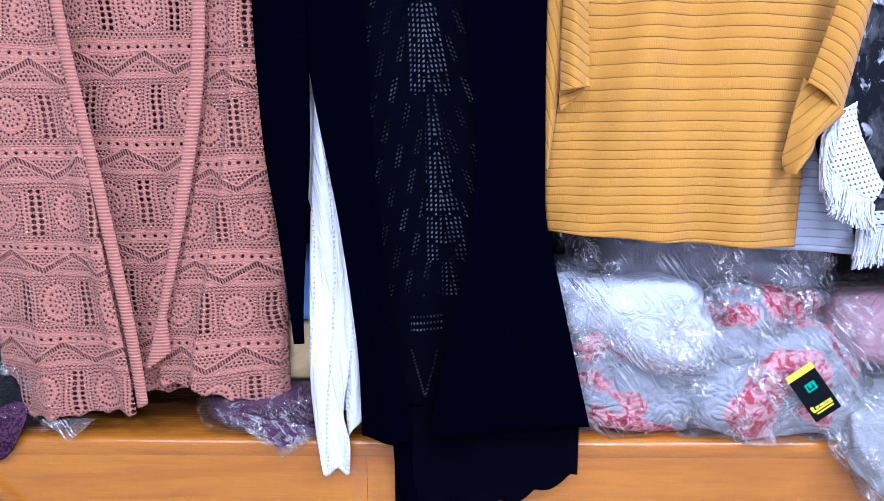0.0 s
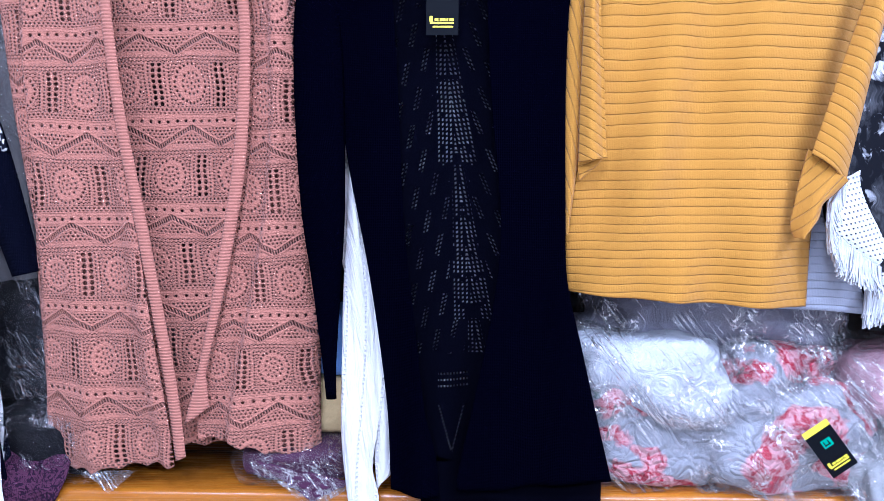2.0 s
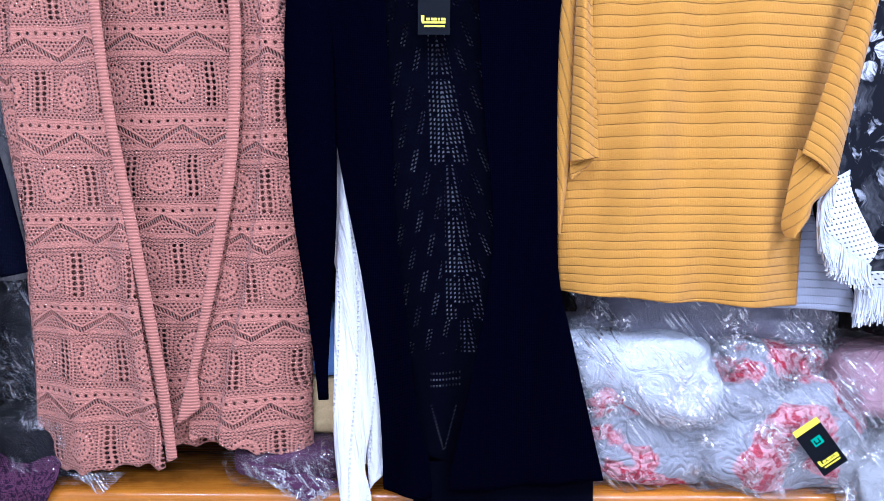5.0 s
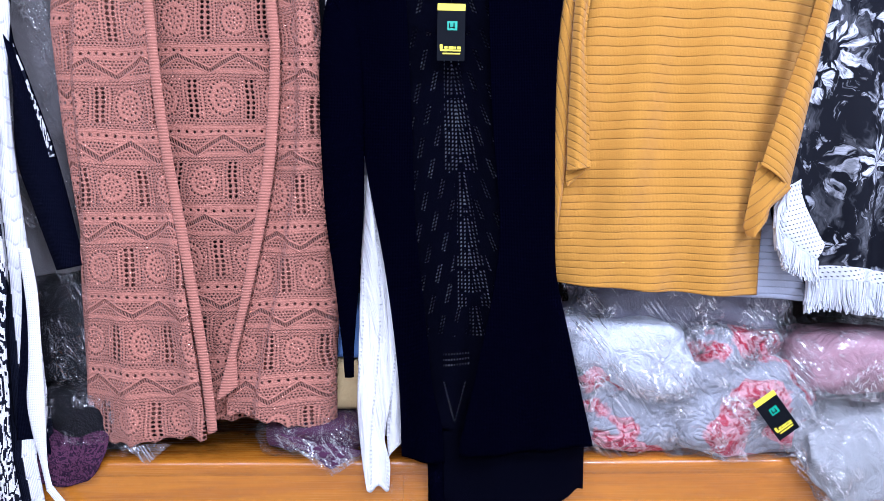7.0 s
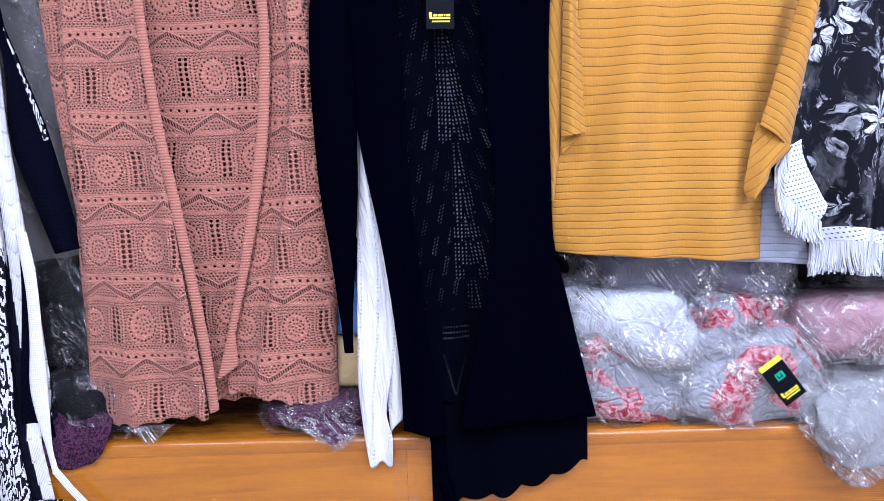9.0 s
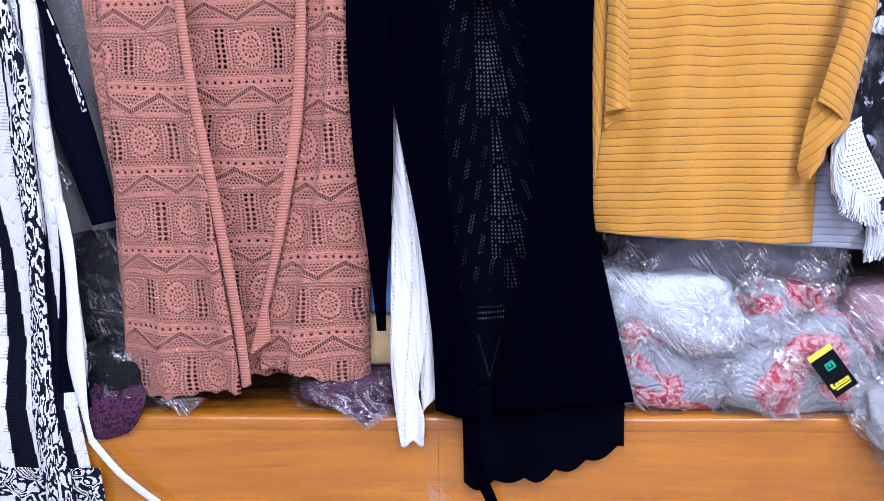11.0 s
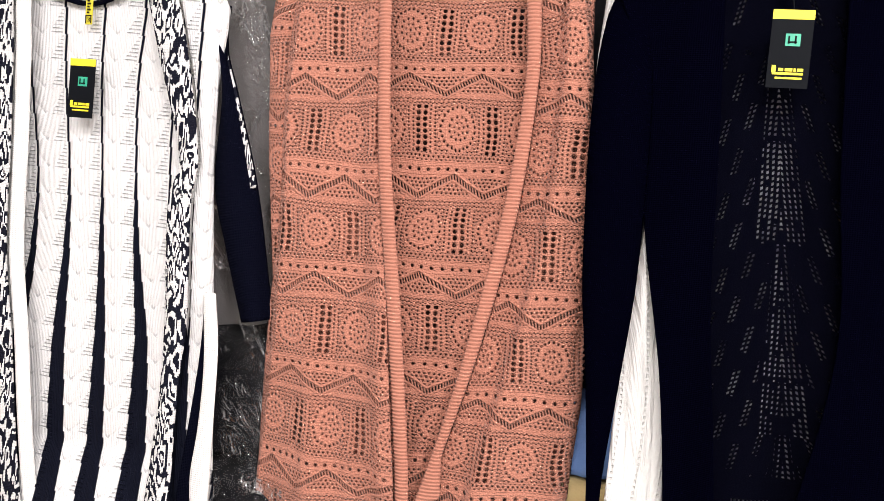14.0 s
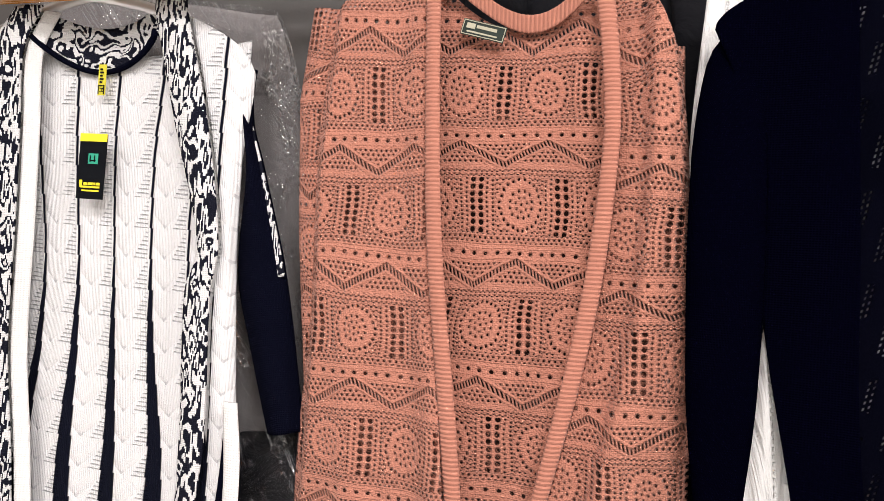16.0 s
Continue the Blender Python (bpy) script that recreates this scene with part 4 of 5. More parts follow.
mr = curve((1.87, 0.685), (1.70, 0.645), (1.60, 0.616), (1.489, 0.592), (1.362, 0.575), (1.22, 0.571))


def groove_uv(x, z, s):
    """Ribs that lie wider apart where the cloth stretches over the chest."""
    k = max(0.0, z - 1.40)
    return (x, 1.40 + (z - 1.40) * (1 - 0.17 * min(1.0, k / 0.12)) + 0.010 * (x - 0.37) - 0.004 * math.sin(6.5 * (x - 0.17)))


def patch(name, parent, material, left, right, depth, uvf, nu=26, nv=60, thick=0.003, label=""):
    """Cloth between two lines of (x, z) points, each run through smoothly from top to bottom."""
    def run(pts, t):
        n = len(pts) - 1
        i = min(int(t * n), n - 1)
        f = t * n - i
        p0, p1, p2, p3 = (Vector(pts[max(0, min(n, i + d))]) for d in (-1, 0, 1, 2))
        return 0.5 * (2 * p1 + (p2 - p0) * f + (2 * p0 - 5 * p1 + 4 * p2 - p3) * f * f + (3 * p1 - p0 - 3 * p2 + p3) * f ** 3)
    verts, uvs, faces = [], [], []
    for j in range(nv + 1):
        a, b = run(left, j / nv), run(right, j / nv)
        for i in range(nu + 1):
            p = a.lerp(b, i / nu)
            verts.append((p.x, depth(i / nu, j / nv), p.y))
            uvs.append(uvf(p.x, p.y))
    w = nu + 1
    for j in range(nv):
        for i in range(nu):
            k = j * w + i
            faces.append((k, k + w, k + w + 1, k + 1))
    ob = mesh_object(name, verts, faces, material, parent, uvs, True, label)
    mod = ob.modifiers.new("thickness", "SOLIDIFY")
    mod.thickness, mod.offset = thick, -1.0
    return ob


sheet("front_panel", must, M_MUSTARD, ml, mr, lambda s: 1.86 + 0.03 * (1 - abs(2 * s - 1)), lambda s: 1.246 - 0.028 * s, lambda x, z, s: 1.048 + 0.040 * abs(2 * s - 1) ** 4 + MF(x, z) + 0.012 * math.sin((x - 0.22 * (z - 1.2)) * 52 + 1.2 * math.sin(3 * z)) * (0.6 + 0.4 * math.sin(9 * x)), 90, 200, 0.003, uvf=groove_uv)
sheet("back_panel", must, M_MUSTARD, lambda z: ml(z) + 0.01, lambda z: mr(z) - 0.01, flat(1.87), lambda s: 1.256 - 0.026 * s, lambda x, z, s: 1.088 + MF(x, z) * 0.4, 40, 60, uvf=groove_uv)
# batwing sleeves: the outer half, then the slack cuff turning back under it
patch("left_sleeve", must, M_MUSTARD, [(0.192, 1.86), (0.180, 1.72), (0.175, 1.58), (0.174, 1.464)], [(0.232, 1.86), (0.206, 1.72), (0.213, 1.58), (0.219, 1.470)],
      lambda s, t: 1.036 - 0.016 * math.sin(math.pi * min(1, s * 1.15)) - 0.006 * t + 0.003 * math.sin(9 * t), lambda x, z: (z, z * 0.93 + x * 0.55), 20, 90)
patch("left_sleeve_back", must, M_MUSTARD, [(0.178, 1.86), (0.158, 1.70), (0.154, 1.52), (0.157, 1.345)], [(0.200, 1.86), (0.184, 1.70), (0.181, 1.52), (0.163, 1.350)],
      lambda s, t: 1.050 - 0.010 * math.sin(math.pi * s), lambda x, z: (z, x + z * 0.3), 12, 90)
patch("left_cuff", must, M_MUSTARD, [(0.176, 1.474), (0.175, 1.455), (0.177, 1.436)], [(0.217, 1.474), (0.206, 1.458), (0.180, 1.434)],
      lambda s, t: 1.040 - 0.004 * math.sin(math.pi * s) + 0.005 * t, lambda x, z: (z, z - x * 0.4), 12, 20)
patch("right_sleeve", must, M_MUSTARD, [(0.640, 1.86), (0.606, 1.72), (0.565, 1.59), (0.530, 1.474)], [(0.668, 1.86), (0.640, 1.72), (0.615, 1.57), (0.592, 1.428)],
      lambda s, t: 1.034 - 0.020 * math.sin(math.pi * (0.08 + 0.92 * s)) - 0.006 * t + 0.004 * math.sin(5 * t + 3 * s), lambda x, z: (x, z * 0.78 + x * 0.62), 30, 90)
patch("right_cuff", must, M_MUSTARD, [(0.531, 1.480), (0.521, 1.43), (0.515, 1.39), (0.511, 1.360), (0.517, 1.341)], [(0.592, 1.431), (0.573, 1.410), (0.558, 1.394), (0.553, 1.368), (0.530, 1.343)],
      lambda s, t: 1.030 - 0.012 * math.sin(math.pi * s) + 0.006 * math.sin(2.6 * t + 5 * s), lambda x, z: (x, z * 0.72 - x * 0.72), 24, 50, 0.005)
hanger(0.385, 1.066, 1.905, 0.40, 0.05)
grey = thing("grey_ribbed_blouse", "light grey ribbed top hanging behind the mustard top", "top")
gl = curve((1.86, 0.24), (1.3, 0.215), (1.2, 0.215))
gr = curve((1.86, 0.60), (1.50, 0.592), (1.372, 0.600), (1.25, 0.665), (1.20, 0.684))
sheet("front_panel", grey, M_GREY_RIB, gl, gr, flat(1.86), lambda s: 1.236 - 0.034 * s, lambda x, z, s: 1.105 + MF(x + 5, z) * 0.6, 60, 120, uvf=groove_uv)

# ---- black floral kimono ----
kim = thing("floral_kimono", "black kimono with white blossoms and white cotton fringe", "kimono")
KF = folds(33, 0.026, 36, 1.8, 1.25, 0.5)
nl = curve((1.86, 0.66), (1.708, 0.648), (1.446, 0.612), (1.372, 0.612), (1.26, 0.668))
nr = curve((1.86, 1.115), (1.5, 1.088), (1.40, 1.066), (1.33, 1.030), (1.26, 1.0))


def kim_y(x, z, s):
    return 1.062 + KF(x, z) + 0.010 * math.sin((x - 0.9) * 58)


def kim_hem(s):
    return 1.268 + 0.010 * math.sin(s * 9)


sheet("front_panel", kim, M_KIMONO, nl, nr, flat(1.86), kim_hem, kim_y, 100, 110, 0.002)


def fringe(name, path, length, seed, count):
    """A braid with many hanging cotton strands along a line."""
    r = random.Random(seed)
    verts, faces, uvs = [], [], []
    n = len(path) - 1
    for k in range(count):
        t = r.random() * n
        i = min(int(t), n - 1)
        p = Vector(path[i]).lerp(Vector(path[i + 1]), t - i)
        ln = length * r.uniform(0.7, 1.12)
        sway = Vector((0.008 * math.sin(p.x * 90) + r.uniform(-0.004, 0.004), r.uniform(-0.008, 0.004), 0))
        base = len(verts)
        y0 = r.uniform(-0.008, 0.004)
        for q in range(5):
            f = q / 4
            c = p + Vector((0, y0, -ln * f)) + sway * f * f
            w = 0.0026 * (1 - 0.35 * f)
            for a in range(3):
                ang = 2.09 * a
                verts.append(c + Vector((math.cos(ang) * w, math.sin(ang) * w, 0)))
                uvs.append((c.x, c.z))
        for q in range(4):
            for a in range(3):
                b = (a + 1) % 3
                faces.append((base + q * 3 + a, base + q * 3 + b, base + q * 3 + 3 + b, base + q * 3 + 3 + a))
    return mesh_object(name, verts, faces, M_FRINGE, kim, uvs, True, "white cotton fringe")


hem_path = []
for k in range(61):
    s = k / 60
    z = kim_hem(s)
    x = nl(z) + (nr(z) - nl(z)) * s
    hem_path.append((x, kim_y(x, z, s) - 0.004, z))
fringe("hem_fringe", [(a, b, c - 0.022) for a, b, c in hem_path], 0.058, 5, 1500)
tagged(sheet("hem_braid", kim, M_NET, nl, nr, lambda s: kim_hem(s) + 0.004, lambda s: kim_hem(s) - 0.028, lambda x, z, s: kim_y(x, z, s) - 0.005, 100, 8, 0.003), "white braid above the fringe")
side_path = [(0.601, 1.055, 1.437), (0.578, 1.050, 1.395), (0.577, 1.048, 1.358), (0.618, 1.046, 1.318), (0.660, 1.046, 1.292)]
patch("sleeve_net", kim, M_NET, [(a, c) for a, b, c in side_path], [(0.622, 1.447), (0.628, 1.415), (0.640, 1.38), (0.660, 1.35), (0.676, 1.325)],
      lambda s, t: 1.047 + 0.004 * math.sin(9 * t) - 0.005 * math.sin(math.pi * s), lambda x, z: (x, z), 24, 40, 0.002, "white knotted cotton net above the fringe")
fringe("sleeve_fringe", side_path, 0.048, 6, 800)
tube("sleeve_braid", kim, M_FRINGE, side_path, 0.004, 8, flat=0.5)
far_path = [(1.088, 1.052, 1.436), (1.084, 1.048, 1.395), (1.066, 1.046, 1.352), (1.036, 1.046, 1.314), (1.004, 1.046, 1.288)]
patch("sleeve_net", kim, M_NET, [(1.056, 1.448), (1.048, 1.42), (1.034, 1.39), (1.012, 1.36), (0.992, 1.335)], [(a, c) for a, b, c in far_path],
      lambda s, t: 1.047 + 0.004 * math.sin(9 * t) - 0.005 * math.sin(math.pi * s), lambda x, z: (x, z), 24, 40, 0.002, "white knotted cotton net above the fringe")
fringe("sleeve_fringe", far_path, 0.050, 7, 700)
tube("sleeve_braid", kim, M_FRINGE, far_path, 0.004, 8, flat=0.5)
tube("tassel_cord", kim, M_FRINGE, [(0.888, 1.034, 1.50), (0.889, 1.028, 1.44), (0.892, 1.026, 1.375)], 0.0012, 8)
tube("tassel", kim, M_FRINGE, [(0.892, 1.026, 1.385), (0.893, 1.026, 1.378), (0.893, 1.026, 1.37), (0.896, 1.026, 1.345), (0.898, 1.026, 1.318)], [0.004, 0.007, 0.006, 0.011, 0.015], 14, label="white cotton tassel")
tagged(part("hang_tag", box(1.060, 1.107, 1.02, 1.0212, 1.475, 1.550), M_RED, kim), "small red card tag")
hanger(0.90, 1.085, 1.905, 0.42, 0.05)
navy2 = thing("navy_garment", "dark navy knit garment hanging beside the kimono", "garment")
sheet("front_panel", navy2, M_NAVY, curve((1.86, 1.13), (1.30, 1.055), (1.15, 1.022), (1.0, 1.040)), flat(1.42), flat(1.86), flat(1.02), lambda x, z, s: 1.075 + KF(x, z), 30, 60)

# ---- striped cardigan ----
st = thing("striped_cardigan", "white cable-knit cardigan with navy stripes and patterned borders", "cardigan")
SF = folds(41, 0.008, 36, 1.8, 0.8)
s_l = curve((1.85, -1.36), (1.7, -1.375), (1.3, -1.37), (0.9, -1.37), (0.70, -1.40))
s_r = curve((1.80, -0.875), (1.746, -0.878), (1.666, -0.888), (1.53, -0.889), (1.375, -0.880), (1.2, -0.868), (0.97, -0.856), (0.72, -0.828))
b_l = curve((1.87, -1.030), (1.706, -0.984), (1.53, -0.935), (1.463, -0.950), (1.267, -0.944), (1.15, -0.945), (0.98, -0.957), (0.70, -0.945))
b_r = curve((1.87, -0.975), (1.706, -0.931), (1.53, -0.900), (1.463, -0.909), (1.267, -0.904), (1.15, -0.912), (0.98, -0.914), (0.83, -0.90), (0.70, -0.885))
mid_x = curve((1.79, -1.122), (1.65, -1.121), (1.5, -1.111), (1.36, -1.105), (1.21, -1.100), (1.02, -1.098), (0.90, -1.082), (0.70, -1.068))
gap_x = curve((1.79, 0.079), (1.65, 0.071), (1.5, 0.066), (1.36, 0.070), (1.2, 0.082), (0.95, 0.080), (0.70, 0.084))


def panel_uv(x, z, s):
    """Cable panels that spread where the skirt flares."""
    return ((x - mid_x(z)) / gap_x(z) * 0.074 - 1.12, z)


sheet("back_panel", st, M_CABLE, lambda z: s_l(z) + 0.03, lambda z: s_r(z) - 0.02, lambda s: 1.815 + 0.02 * abs(2 * s - 1) ** 2, lambda s: 0.765, lambda x, z, s: 1.128 - 0.052 * min(1, max(0, (1.02 - z) / 0.13)) + SF(x, z) * (0.7 if z > 1.0 else 0.5), 80, 150, uvf=panel_uv)
sheet("hem_border", st, M_JAC_FLOWER, lambda z: s_l(z) + 0.03, lambda z: s_r(z) + 0.0, lambda s: 0.768, lambda s: 0.675 - 0.01 * math.sin(s * 14), lambda x, z, s: 1.074 + SF(x, z) * 0.5, 60, 20, 0.003, "black and white patterned hem border")
sheet("right_front", st, M_CABLE, lambda z: b_r(z) - 0.004, s_r, lambda s: 1.862 - 0.052 * s - 0.03 * s ** 6, lambda s: 0.80, lambda x, z, s: 1.098 + 0.018 * s ** 4 + SF(x, z) * 0.7, 20, 130, 0.003, uvf=lambda x, z, s: (x - 0.055, z))
sheet("right_band", st, M_JAC_STREAK, b_l, b_r, flat(1.885), flat(0.69), lambda x, z, s: 1.084 - 0.018 * min(1, max(0, (1.02 - z) / 0.13)) - 0.005 * math.sin(math.pi * s) + SF(x, z) * 0.5, 16, 150, 0.004, "black and white streaked front band")
lb_r = curve((1.885, -1.232), (1.82, -1.264), (1.70, -1.262), (1.55, -1.259), (1.35, -1.258), (1.2, -1.238), (1.0, -1.214), (0.88, -1.190), (0.78, -1.145), (0.69, -1.115))
lb_l = curve((1.885, -1.285), (1.82, -1.325), (1.55, -1.318), (1.2, -1.302), (0.95, -1.29), (0.69, -1.26))
sheet("left_band", st, M_JAC_STREAK, lb_l, lb_r, flat(1.885), flat(0.70), lambda x, z, s: 1.082 - 0.006 * math.sin(math.pi * s) + SF(x + 3, z) * 0.6, 18, 150, 0.004, "black and white streaked front band")
sheet("left_band_edge", st, M_WHITE_KNIT, lambda z: lb_r(z) - 0.001, lambda z: lb_r(z) + 0.019, flat(1.88), flat(0.71), lambda x, z, s: 1.090 + 0.012 * s + SF(x + 3, z) * 0.6, 6, 130, 0.003, "white knitted band edge")
sheet("left_front", st, M_CABLE, lambda z: s_l(z) + 0.01, lambda z: lb_l(z) + 0.006, lambda s: 1.80 + 0.075 * s, flat(0.74), lambda x, z, s: 1.094 + SF(x, z) * 0.6, 16, 120, 0.003, uvf=lambda x, z, s: (x - 0.02, z))
sheet("navy_edge", st, M_NAVY, lambda z: s_r(z) - 0.001 - (s_r(z) - b_r(z)) * min(1, max(0, (1.32 - z) / 0.4)), lambda z: s_r(z) + 0.002, lambda s: 1.30, lambda s: 0.835 - 0.01 * s, lambda x, z, s: 1.090 + SF(x, z) * 0.7, 12, 60, 0.003, "navy side edge")
# back of the collar
verts, faces, uvs = [], [], []
for j in range(11):
    for i in range(41):
        s = i / 40
        x = -1.262 + 0.232 * s
        z = 1.890 - 0.030 * math.sin(math.pi * s) - 0.070 * j / 10 + 0.02 * (1 - math.sin(math.pi * s)) * j / 10
        y = 1.095 + 0.030 * math.sin(math.pi * s) ** 0.6 - 0.004 * j / 10
        verts.append((x, y, z))
        uvs.append((x, z))
for j in range(10):
    for i in range(40):
        a = j * 41 + i
        faces.append((a, a + 41, a + 42, a + 1))
ob = mesh_object("collar", verts, faces, M_JAC_FLOWER, st, uvs, True, "black and white floral collar")
mod = ob.modifiers.new("thickness", "SOLIDIFY")
mod.thickness = 0.004
trim = [(-1.260 + 0.228 * k / 30, 1.090 + 0.030 * math.sin(math.pi * k / 30) ** 0.6, 1.842 - 0.052 * math.sin(math.pi * k / 30) ** 0.8) for k in range(31)]
tube("collar_trim", st, M_NAVY, trim, 0.0045, 8)
# dark sleeve with patterned edge
slv_l = curve((1.80, -0.905), (1.66, -0.890), (1.49, -0.893), (1.386, -0.866), (1.262, -0.830))
slv_r = curve((1.80, -0.880), (1.727, -0.884), (1.645, -0.859), (1.494, -0.815), (1.277, -0.772))
sheet("right_sleeve", st, M_NAVY, slv_l, slv_r, flat(1.79), lambda s: 1.264 + 0.012 * s, lambda x, z, s: 1.128 - 0.020 * math.sin(math.pi * s) + SF(x, z) * 0.3, 16, 80, 0.012, "navy knit sleeve with patterned edge")
sheet("sleeve_border", st, M_JAC_STREAK, lambda z: slv_r(z) - 0.012, slv_r, flat(1.73), flat(1.49), lambda x, z, s: 1.120 + SF(x, z) * 0.3, 4, 40, 0.003)
belt_l = curve((1.316, -0.871), (1.20, -0.863), (1.096, -0.867), (1.012, -0.876), (0.952, -0.871), (0.880, -0.858), (0.825, -0.850))
belt_r = curve((1.316, -0.849), (1.235, -0.840), (1.120, -0.840), (1.002, -0.841), (0.881, -0.844), (0.825, -0.836))
sheet("belt", st, M_WHITE_KNIT, belt_l, belt_r, flat(1.316), flat(0.825), lambda x, z, s: 1.074 - 0.003 * math.sin(math.pi * s), 8, 60, 0.004, "white knitted tie belt")
strap = [(-0.843, 1.072, 0.832), (-0.814, 1.070, 0.793), (-0.785, 1.070, 0.757), (-0.748, 1.072, 0.722), (-0.700, 1.076, 0.680)]
c2 = []
for k in range(26):
    t = k / 25 * 4
    i = min(int(t), 3)
    c2.append(Vector(strap[i]).lerp(Vector(strap[i + 1]), t - i))
tube("belt_end", st, M_WHITE_KNIT, c2, 0.0085, 12, flat=0.2)
hang_tag(st, -1.134, 1.098, 1.689, 0.049, 0.099, 1.5)
sz = part("size_label", box(-1.147, -1.133, 1.112, 1.1126, 1.752, 1.800), M_SIZE, st, "yellow woven size label")
for k in range(5):
    part("label_lettering", box(-1.1430, -1.1390 + 0.002 * (k % 2), 1.1102, 1.1115, 1.771 + 0.005 * k, 1.7735 + 0.005 * k), M_CARD, sz)
for x0, x1, z0, z1 in ((-1.1455, -1.1345, 1.7665, 1.7675), (-1.1455, -1.1445, 1.7540, 1.7665), (-1.1355, -1.1345, 1.7540, 1.7665)):
    part("label_rim", box(x0, x1, 1.1102, 1.1115, z0, z1), M_CARD, sz)
letter = bpy.data.curves.new("size_letter", "FONT")
letter.body, letter.size, letter.align_x, letter.align_y = "M", 0.0095, "CENTER", "CENTER"
letter.extrude = 0.0003
letter.materials.append(M_CARD)
ob = new("size_letter", letter)
ob.parent = sz
ob.matrix_local = Matrix.Translation((-1.140, 1.1112, 1.7602)) @ Euler((radians(90), radians(90), 0)).to_matrix().to_4x4()
hanger(-1.16, 1.104, 1.905, 0.40, 0.055, "frosted clear plastic hanger holding the striped cardigan")

# ---- garments hanging further back ----
back1 = thing("grey_garment", "grey-beige garment in a plastic cover hanging behind", "garment")
GF = folds(51, 0.010, 30, 1.9, 1.0)
sheet("body", back1, M_GREY_CLOTH, flat(-1.36), curve((1.93, -0.945), (1.89, -0.893), (1.655, -0.832), (1.3, -0.772), (1.1, -0.76)), lambda s: 1.99 - 0.09 * s, flat(1.06), lambda x, z, s: 1.205 + GF(x, z), 60, 70)
sheet("cover", back1, M_FILM_DARK, flat(-1.37), curve((1.93, -0.935), (1.89, -0.882), (1.655, -0.815), (1.3, -0.75), (1.1, -0.74)), lambda s: 1.995 - 0.09 * s, flat(1.05), lambda x, z, s: 1.190 + GF(x + 2, z) * 1.2, 60, 70, 0, "clear plastic garment cover")
back2 = thing("dark_garment", "dark charcoal patterned garment behind the pink cardigan, widened to darken its holes", "garment", "dark garments behind")
# Carried left to -0.715 out of view, an added dark lining behind the holes.
sheet("body", back2, M_DARK_CLOTH, flat(-0.715), flat(-0.215), lambda s: 1.985, flat(1.20), lambda x, z, s: 1.215 + GF(x, z), 40, 60)
back3 = thing("dark_garment", "dark charcoal garment hanging behind the black cardigan", "garment", "dark garments behind")
sheet("body", back3, M_DARK_CLOTH, flat(-0.22), flat(0.66), lambda s: 1.985, flat(1.18), lambda x, z, s: 1.225 + GF(x + 4, z), 50, 50)
back4 = thing("dark_garment", "dark charcoal garment hanging behind the kimono", "garment", "dark garments behind")
sheet("body", back4, M_DARK_CLOTH, flat(0.66), flat(1.5), lambda s: 1.985, flat(1.20), lambda x, z, s: 1.235 + GF(x + 8, z), 50, 50)
for g_, x0, x1 in ((back2, -0.60, -0.215), (back3, -0.22, 0.66), (back4, 0.66, 1.5)):
    for sx in (x0 + 0.05, x1 - 0.05):
        tube("sleeve", g_, M_DARK_CLOTH, [(sx + 0.01 * math.sin(k), 1.20, 1.93 - 0.06 * k) for k in range(12)], 0.045, 14, flat=0.4)
for x in (-1.12, -0.40, 0.22, 1.08):
    hanger(x, 1.215, 1.99, 0.36, 0.02)

# ---- bags and folded clothes on the counter ----
bagged("bagged_floral_top", "grey top with red blossoms in a clear plastic bag", M_FLORAL_GREY, 0.325, 1.225, 0.995, 0.34, 0.24, 0.25, 1, lump=0.16)
b2 = bagged("bagged_floral_top", "grey red-flowered top folded in a clear bag with a tag", M_FLORAL_GREY, 0.565, 1.205, 0.975, 0.31, 0.25, 0.21, 2, lump=0.16)
hang_tag(b2, 0.575, 1.050, 1.022, 0.048, 0.095, -37)
bagged("bagged_pale_top", "pale silver cloth in shiny clear plastic stacked on the floral bag", M_PALE_CLOTH, 0.325, 1.215, 1.085, 0.30, 0.25, 0.15, 3, lump=0.2)
bagged("bagged_slate_top", "slate grey cloth in loose clear plastic under the mustard hem", M_SLATE_CLOTH, 0.44, 1.275, 1.175, 0.50, 0.22, 0.13, 17, lump=0.2)
bagged("bagged_floral_top", "small grey red-flowered bundle in clear plastic on the bags", M_FLORAL_GREY, 0.57, 1.225, 1.085, 0.20, 0.20, 0.11, 16, lump=0.2)
bagged("bagged_rose_top", "rolled rose pink top in a clear plastic bag", M_ROSE_CLOTH, 0.805, 1.165, 1.070, 0.27, 0.20, 0.125, 4)
bagged("bagged_silver_top", "silver grey knit in a clear bag sagging over the counter edge", M_SILVER_CLOTH, 0.800, 1.135, 0.930, 0.262, 0.19, 0.118, 5, droop=0.095, lump=0.20, freq=13.0)
bagged("bagged_grey_top", "pale grey cloth in clear plastic under the kimono hem", M_SILVER_CLOTH, 0.98, 1.27, 1.15, 0.34, 0.2, 0.10, 6)
bagged("bagged_dark_top", "black clothes in crinkled clear plastic", M_DARK_CLOTH, -0.835, 1.26, 1.13, 0.22, 0.20, 0.26, 7, M_FILM_THIN)
bagged("bagged_dark_top", "black clothes in flat clear plastic", M_DARK_CLOTH, -0.80, 1.22, 0.945, 0.26, 0.20, 0.12, 8, M_FILM_THIN)
bagged("bagged_dark_top", "black clothes in clear plastic deeper on the counter", M_DARK_CLOTH, -1.10, 1.28, 1.02, 0.36, 0.2, 0.26, 9, M_FILM_THIN)
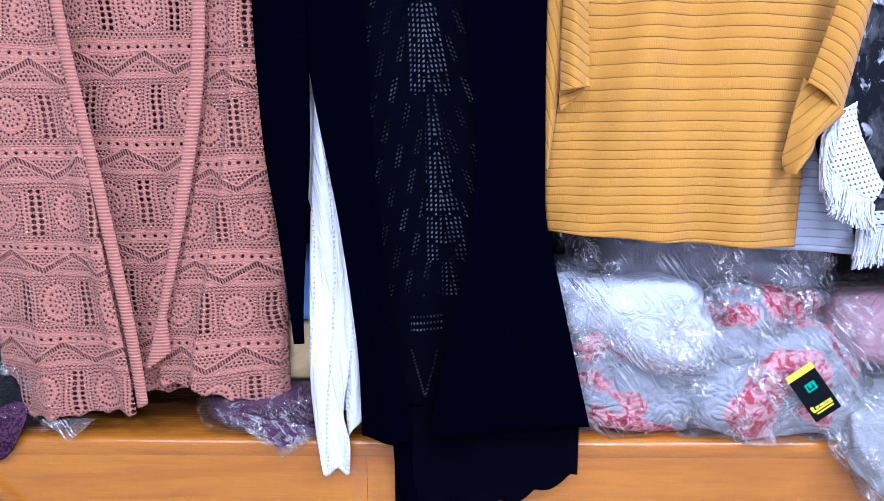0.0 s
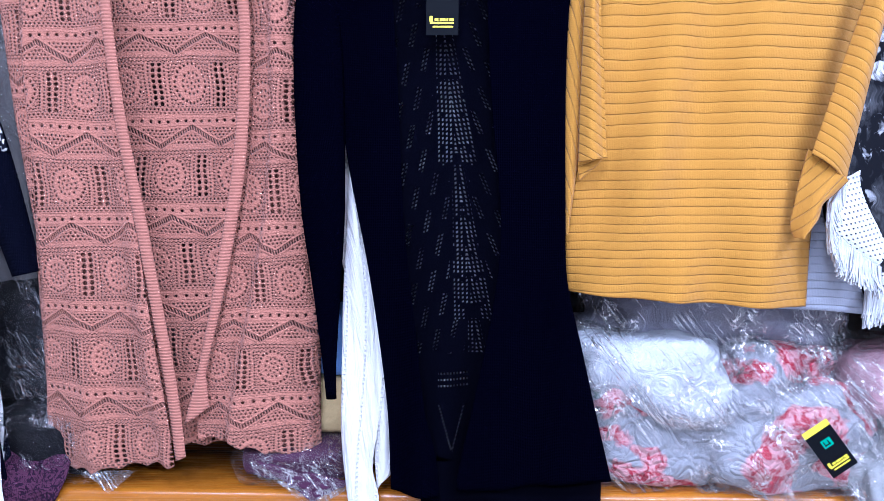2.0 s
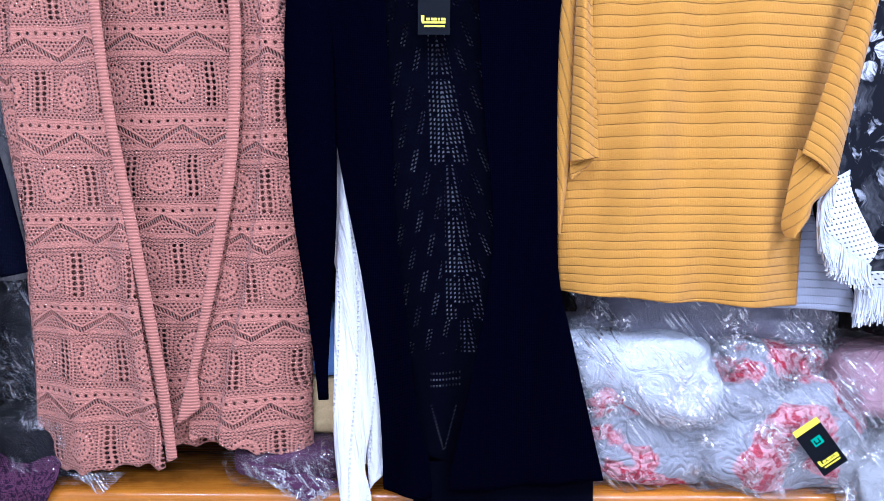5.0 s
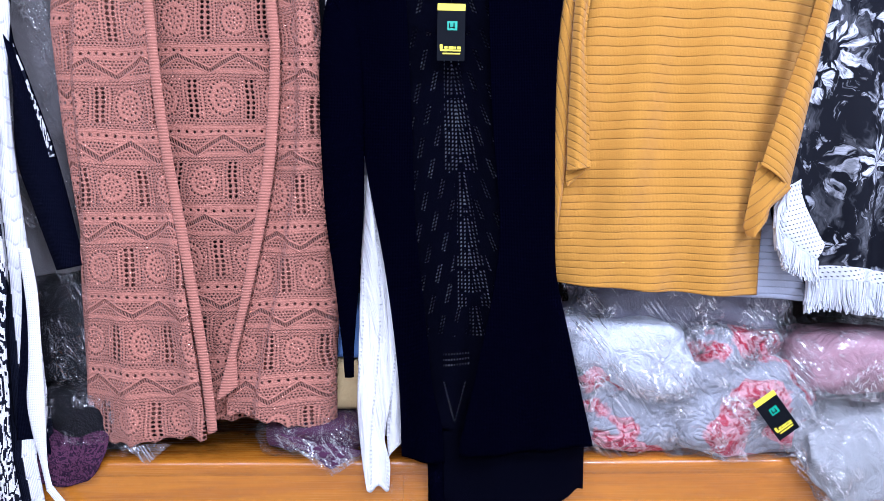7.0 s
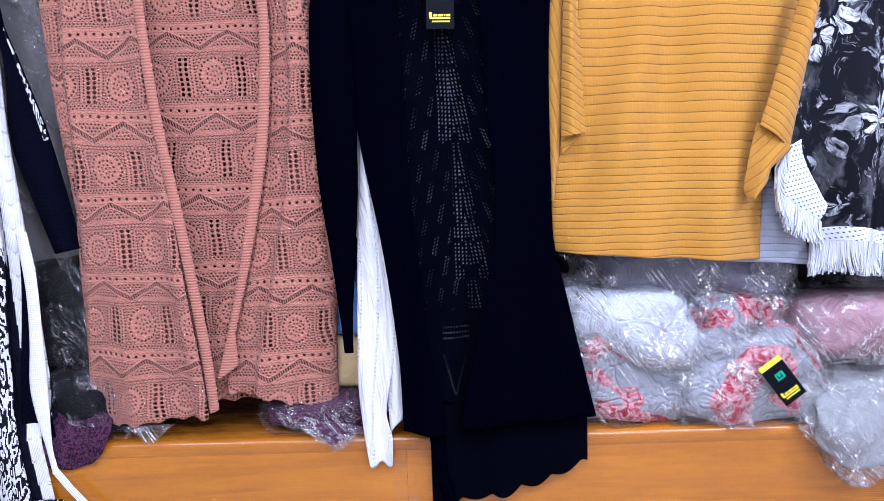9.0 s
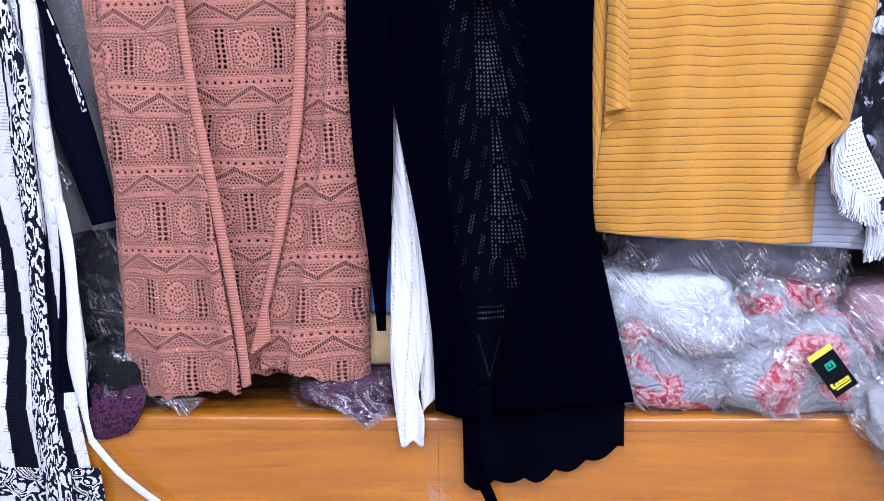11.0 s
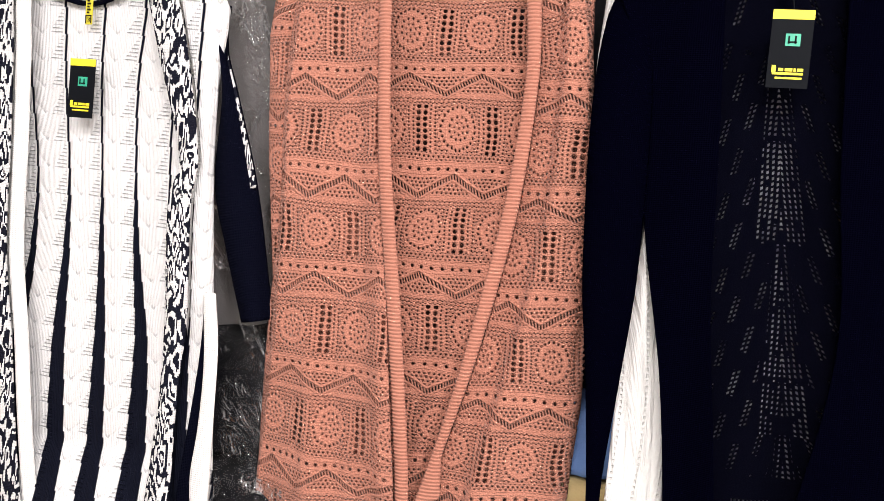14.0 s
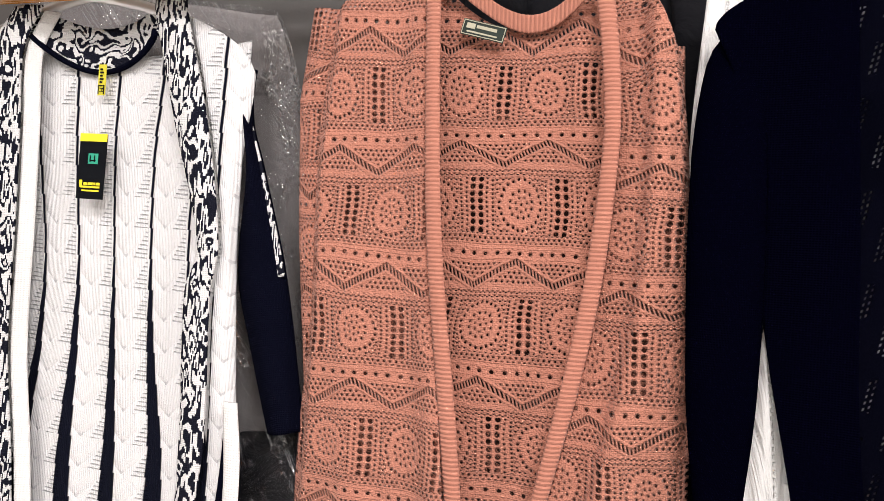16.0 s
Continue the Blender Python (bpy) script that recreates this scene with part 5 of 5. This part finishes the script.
bagged("bagged_plum_top", "plum cloth in glossy clear plastic lying on the counter", M_PLUM_CLOTH, -0.315, 1.20, 0.915, 0.22, 0.19, 0.07, 10, M_FILM_GLOSSY)


def folded(name, label, material, x0, x1, y0, y1, z0, z1, seed):
    t = thing(name, label, "folded clothes", "folded clothes on the counter")
    v, f = bundle_mesh((x0 + x1) / 2, (y0 + y1) / 2, (z0 + z1) / 2, x1 - x0, y1 - y0, z1 - z0, seed, 0.07, 12, 0.3, 0.0, 80, 48, z0, 0.03)
    mesh_object("cloth", v, f, material, t)
    return t


folded("folded_tan_top", "tan yellow folded knit top", M_TAN_CLOTH, -0.40, -0.18, 1.16, 1.38, 0.952, 1.068, 11)
folded("folded_blue_top", "light blue folded cotton top", M_BLUE_CLOTH, -0.40, -0.19, 1.16, 1.38, 1.068, 1.185, 12)
folded("folded_blush_top", "blush pink folded top with yellow print", M_BLUSH_CLOTH, 0.965, 1.30, 1.14, 1.36, 0.876, 0.992, 13)
folded("folded_royal_top", "royal blue folded top", M_ROYAL_CLOTH, 0.965, 1.26, 1.150, 1.36, 0.990, 1.085, 14)
folded("folded_rose_top", "pale pink folded top", M_ROSE_CLOTH, 0.93, 1.28, 1.155, 1.38, 1.085, 1.19, 15)

# plum lace cloth drooping over the counter's edge
lace = thing("plum_lace_cloth", "plum purple lace cloth drooping over the counter edge", "cloth")
sheet("cloth", lace, M_PLUM, curve((0.96, -0.90), (0.86, -0.90), (0.825, -0.86)), curve((0.96, -0.742), (0.90, -0.738), (0.86, -0.752), (0.825, -0.79)), flat(0.955), lambda s: 0.826 + 0.02 * abs(2 * s - 1.1) ** 2, lambda x, z, s: 1.083 + 0.004 * math.sin(x * 60) + 0.06 * max(0, z - 0.88) / 0.08, 24, 30, 0.003)


# corners of plastic bags that stick out
def bag_corner(name, label, a, b, c, mat_, seed, parent=None):
    t = parent or thing(name, label, "plastic bag")
    n = 18
    verts, faces, row = [], [], []
    A, B, C = Vector(a), Vector(b), Vector(c)
    for i in range(n + 1):
        r = []
        for j in range(n + 1 - i):
            p = A + (B - A) * (i / n) + (C - A) * (j / n)
            q = noise.noise(p * 60 + Vector((seed, 0, 0))) + 0.5 * noise.noise(p * 140)
            p = p + Vector((0, -0.007 * abs(q), 0.004 * q))
            r.append(len(verts))
            verts.append(p)
        row.append(r)
    for i in range(n):
        for j in range(n - i):
            faces.append((row[i][j], row[i + 1][j], row[i][j + 1]))
            if j < n - i - 1:
                faces.append((row[i + 1][j], row[i + 1][j + 1], row[i][j + 1]))
    mesh_object("bag_corner", verts, faces, mat_, t)
    return t


plum_c = bag_corner("plum_bag_corner", "glossy clear bag corner with plum cloth over the counter edge", (-0.395, 1.090, 0.935), (-0.20, 1.090, 0.895), (-0.278, 1.074, 0.852), M_FILM_GLOSSY, 3)
bag_corner("", "", (-0.385, 1.092, 0.935), (-0.21, 1.092, 0.897), (-0.280, 1.078, 0.866), M_PLUM_CLOTH, 4, plum_c)
bag_corner("clear_bag_corner", "clear crumpled bag corner on the counter edge", (-0.70, 1.085, 0.915), (-0.60, 1.085, 0.918), (-0.646, 1.076, 0.878), M_FILM, 5)
bag_corner("clear_bag_corner", "clear bag corner hanging from the silver bag", (0.775, 1.065, 0.80), (0.935, 1.065, 0.81), (0.895, 1.060, 0.722), M_FILM, 6)
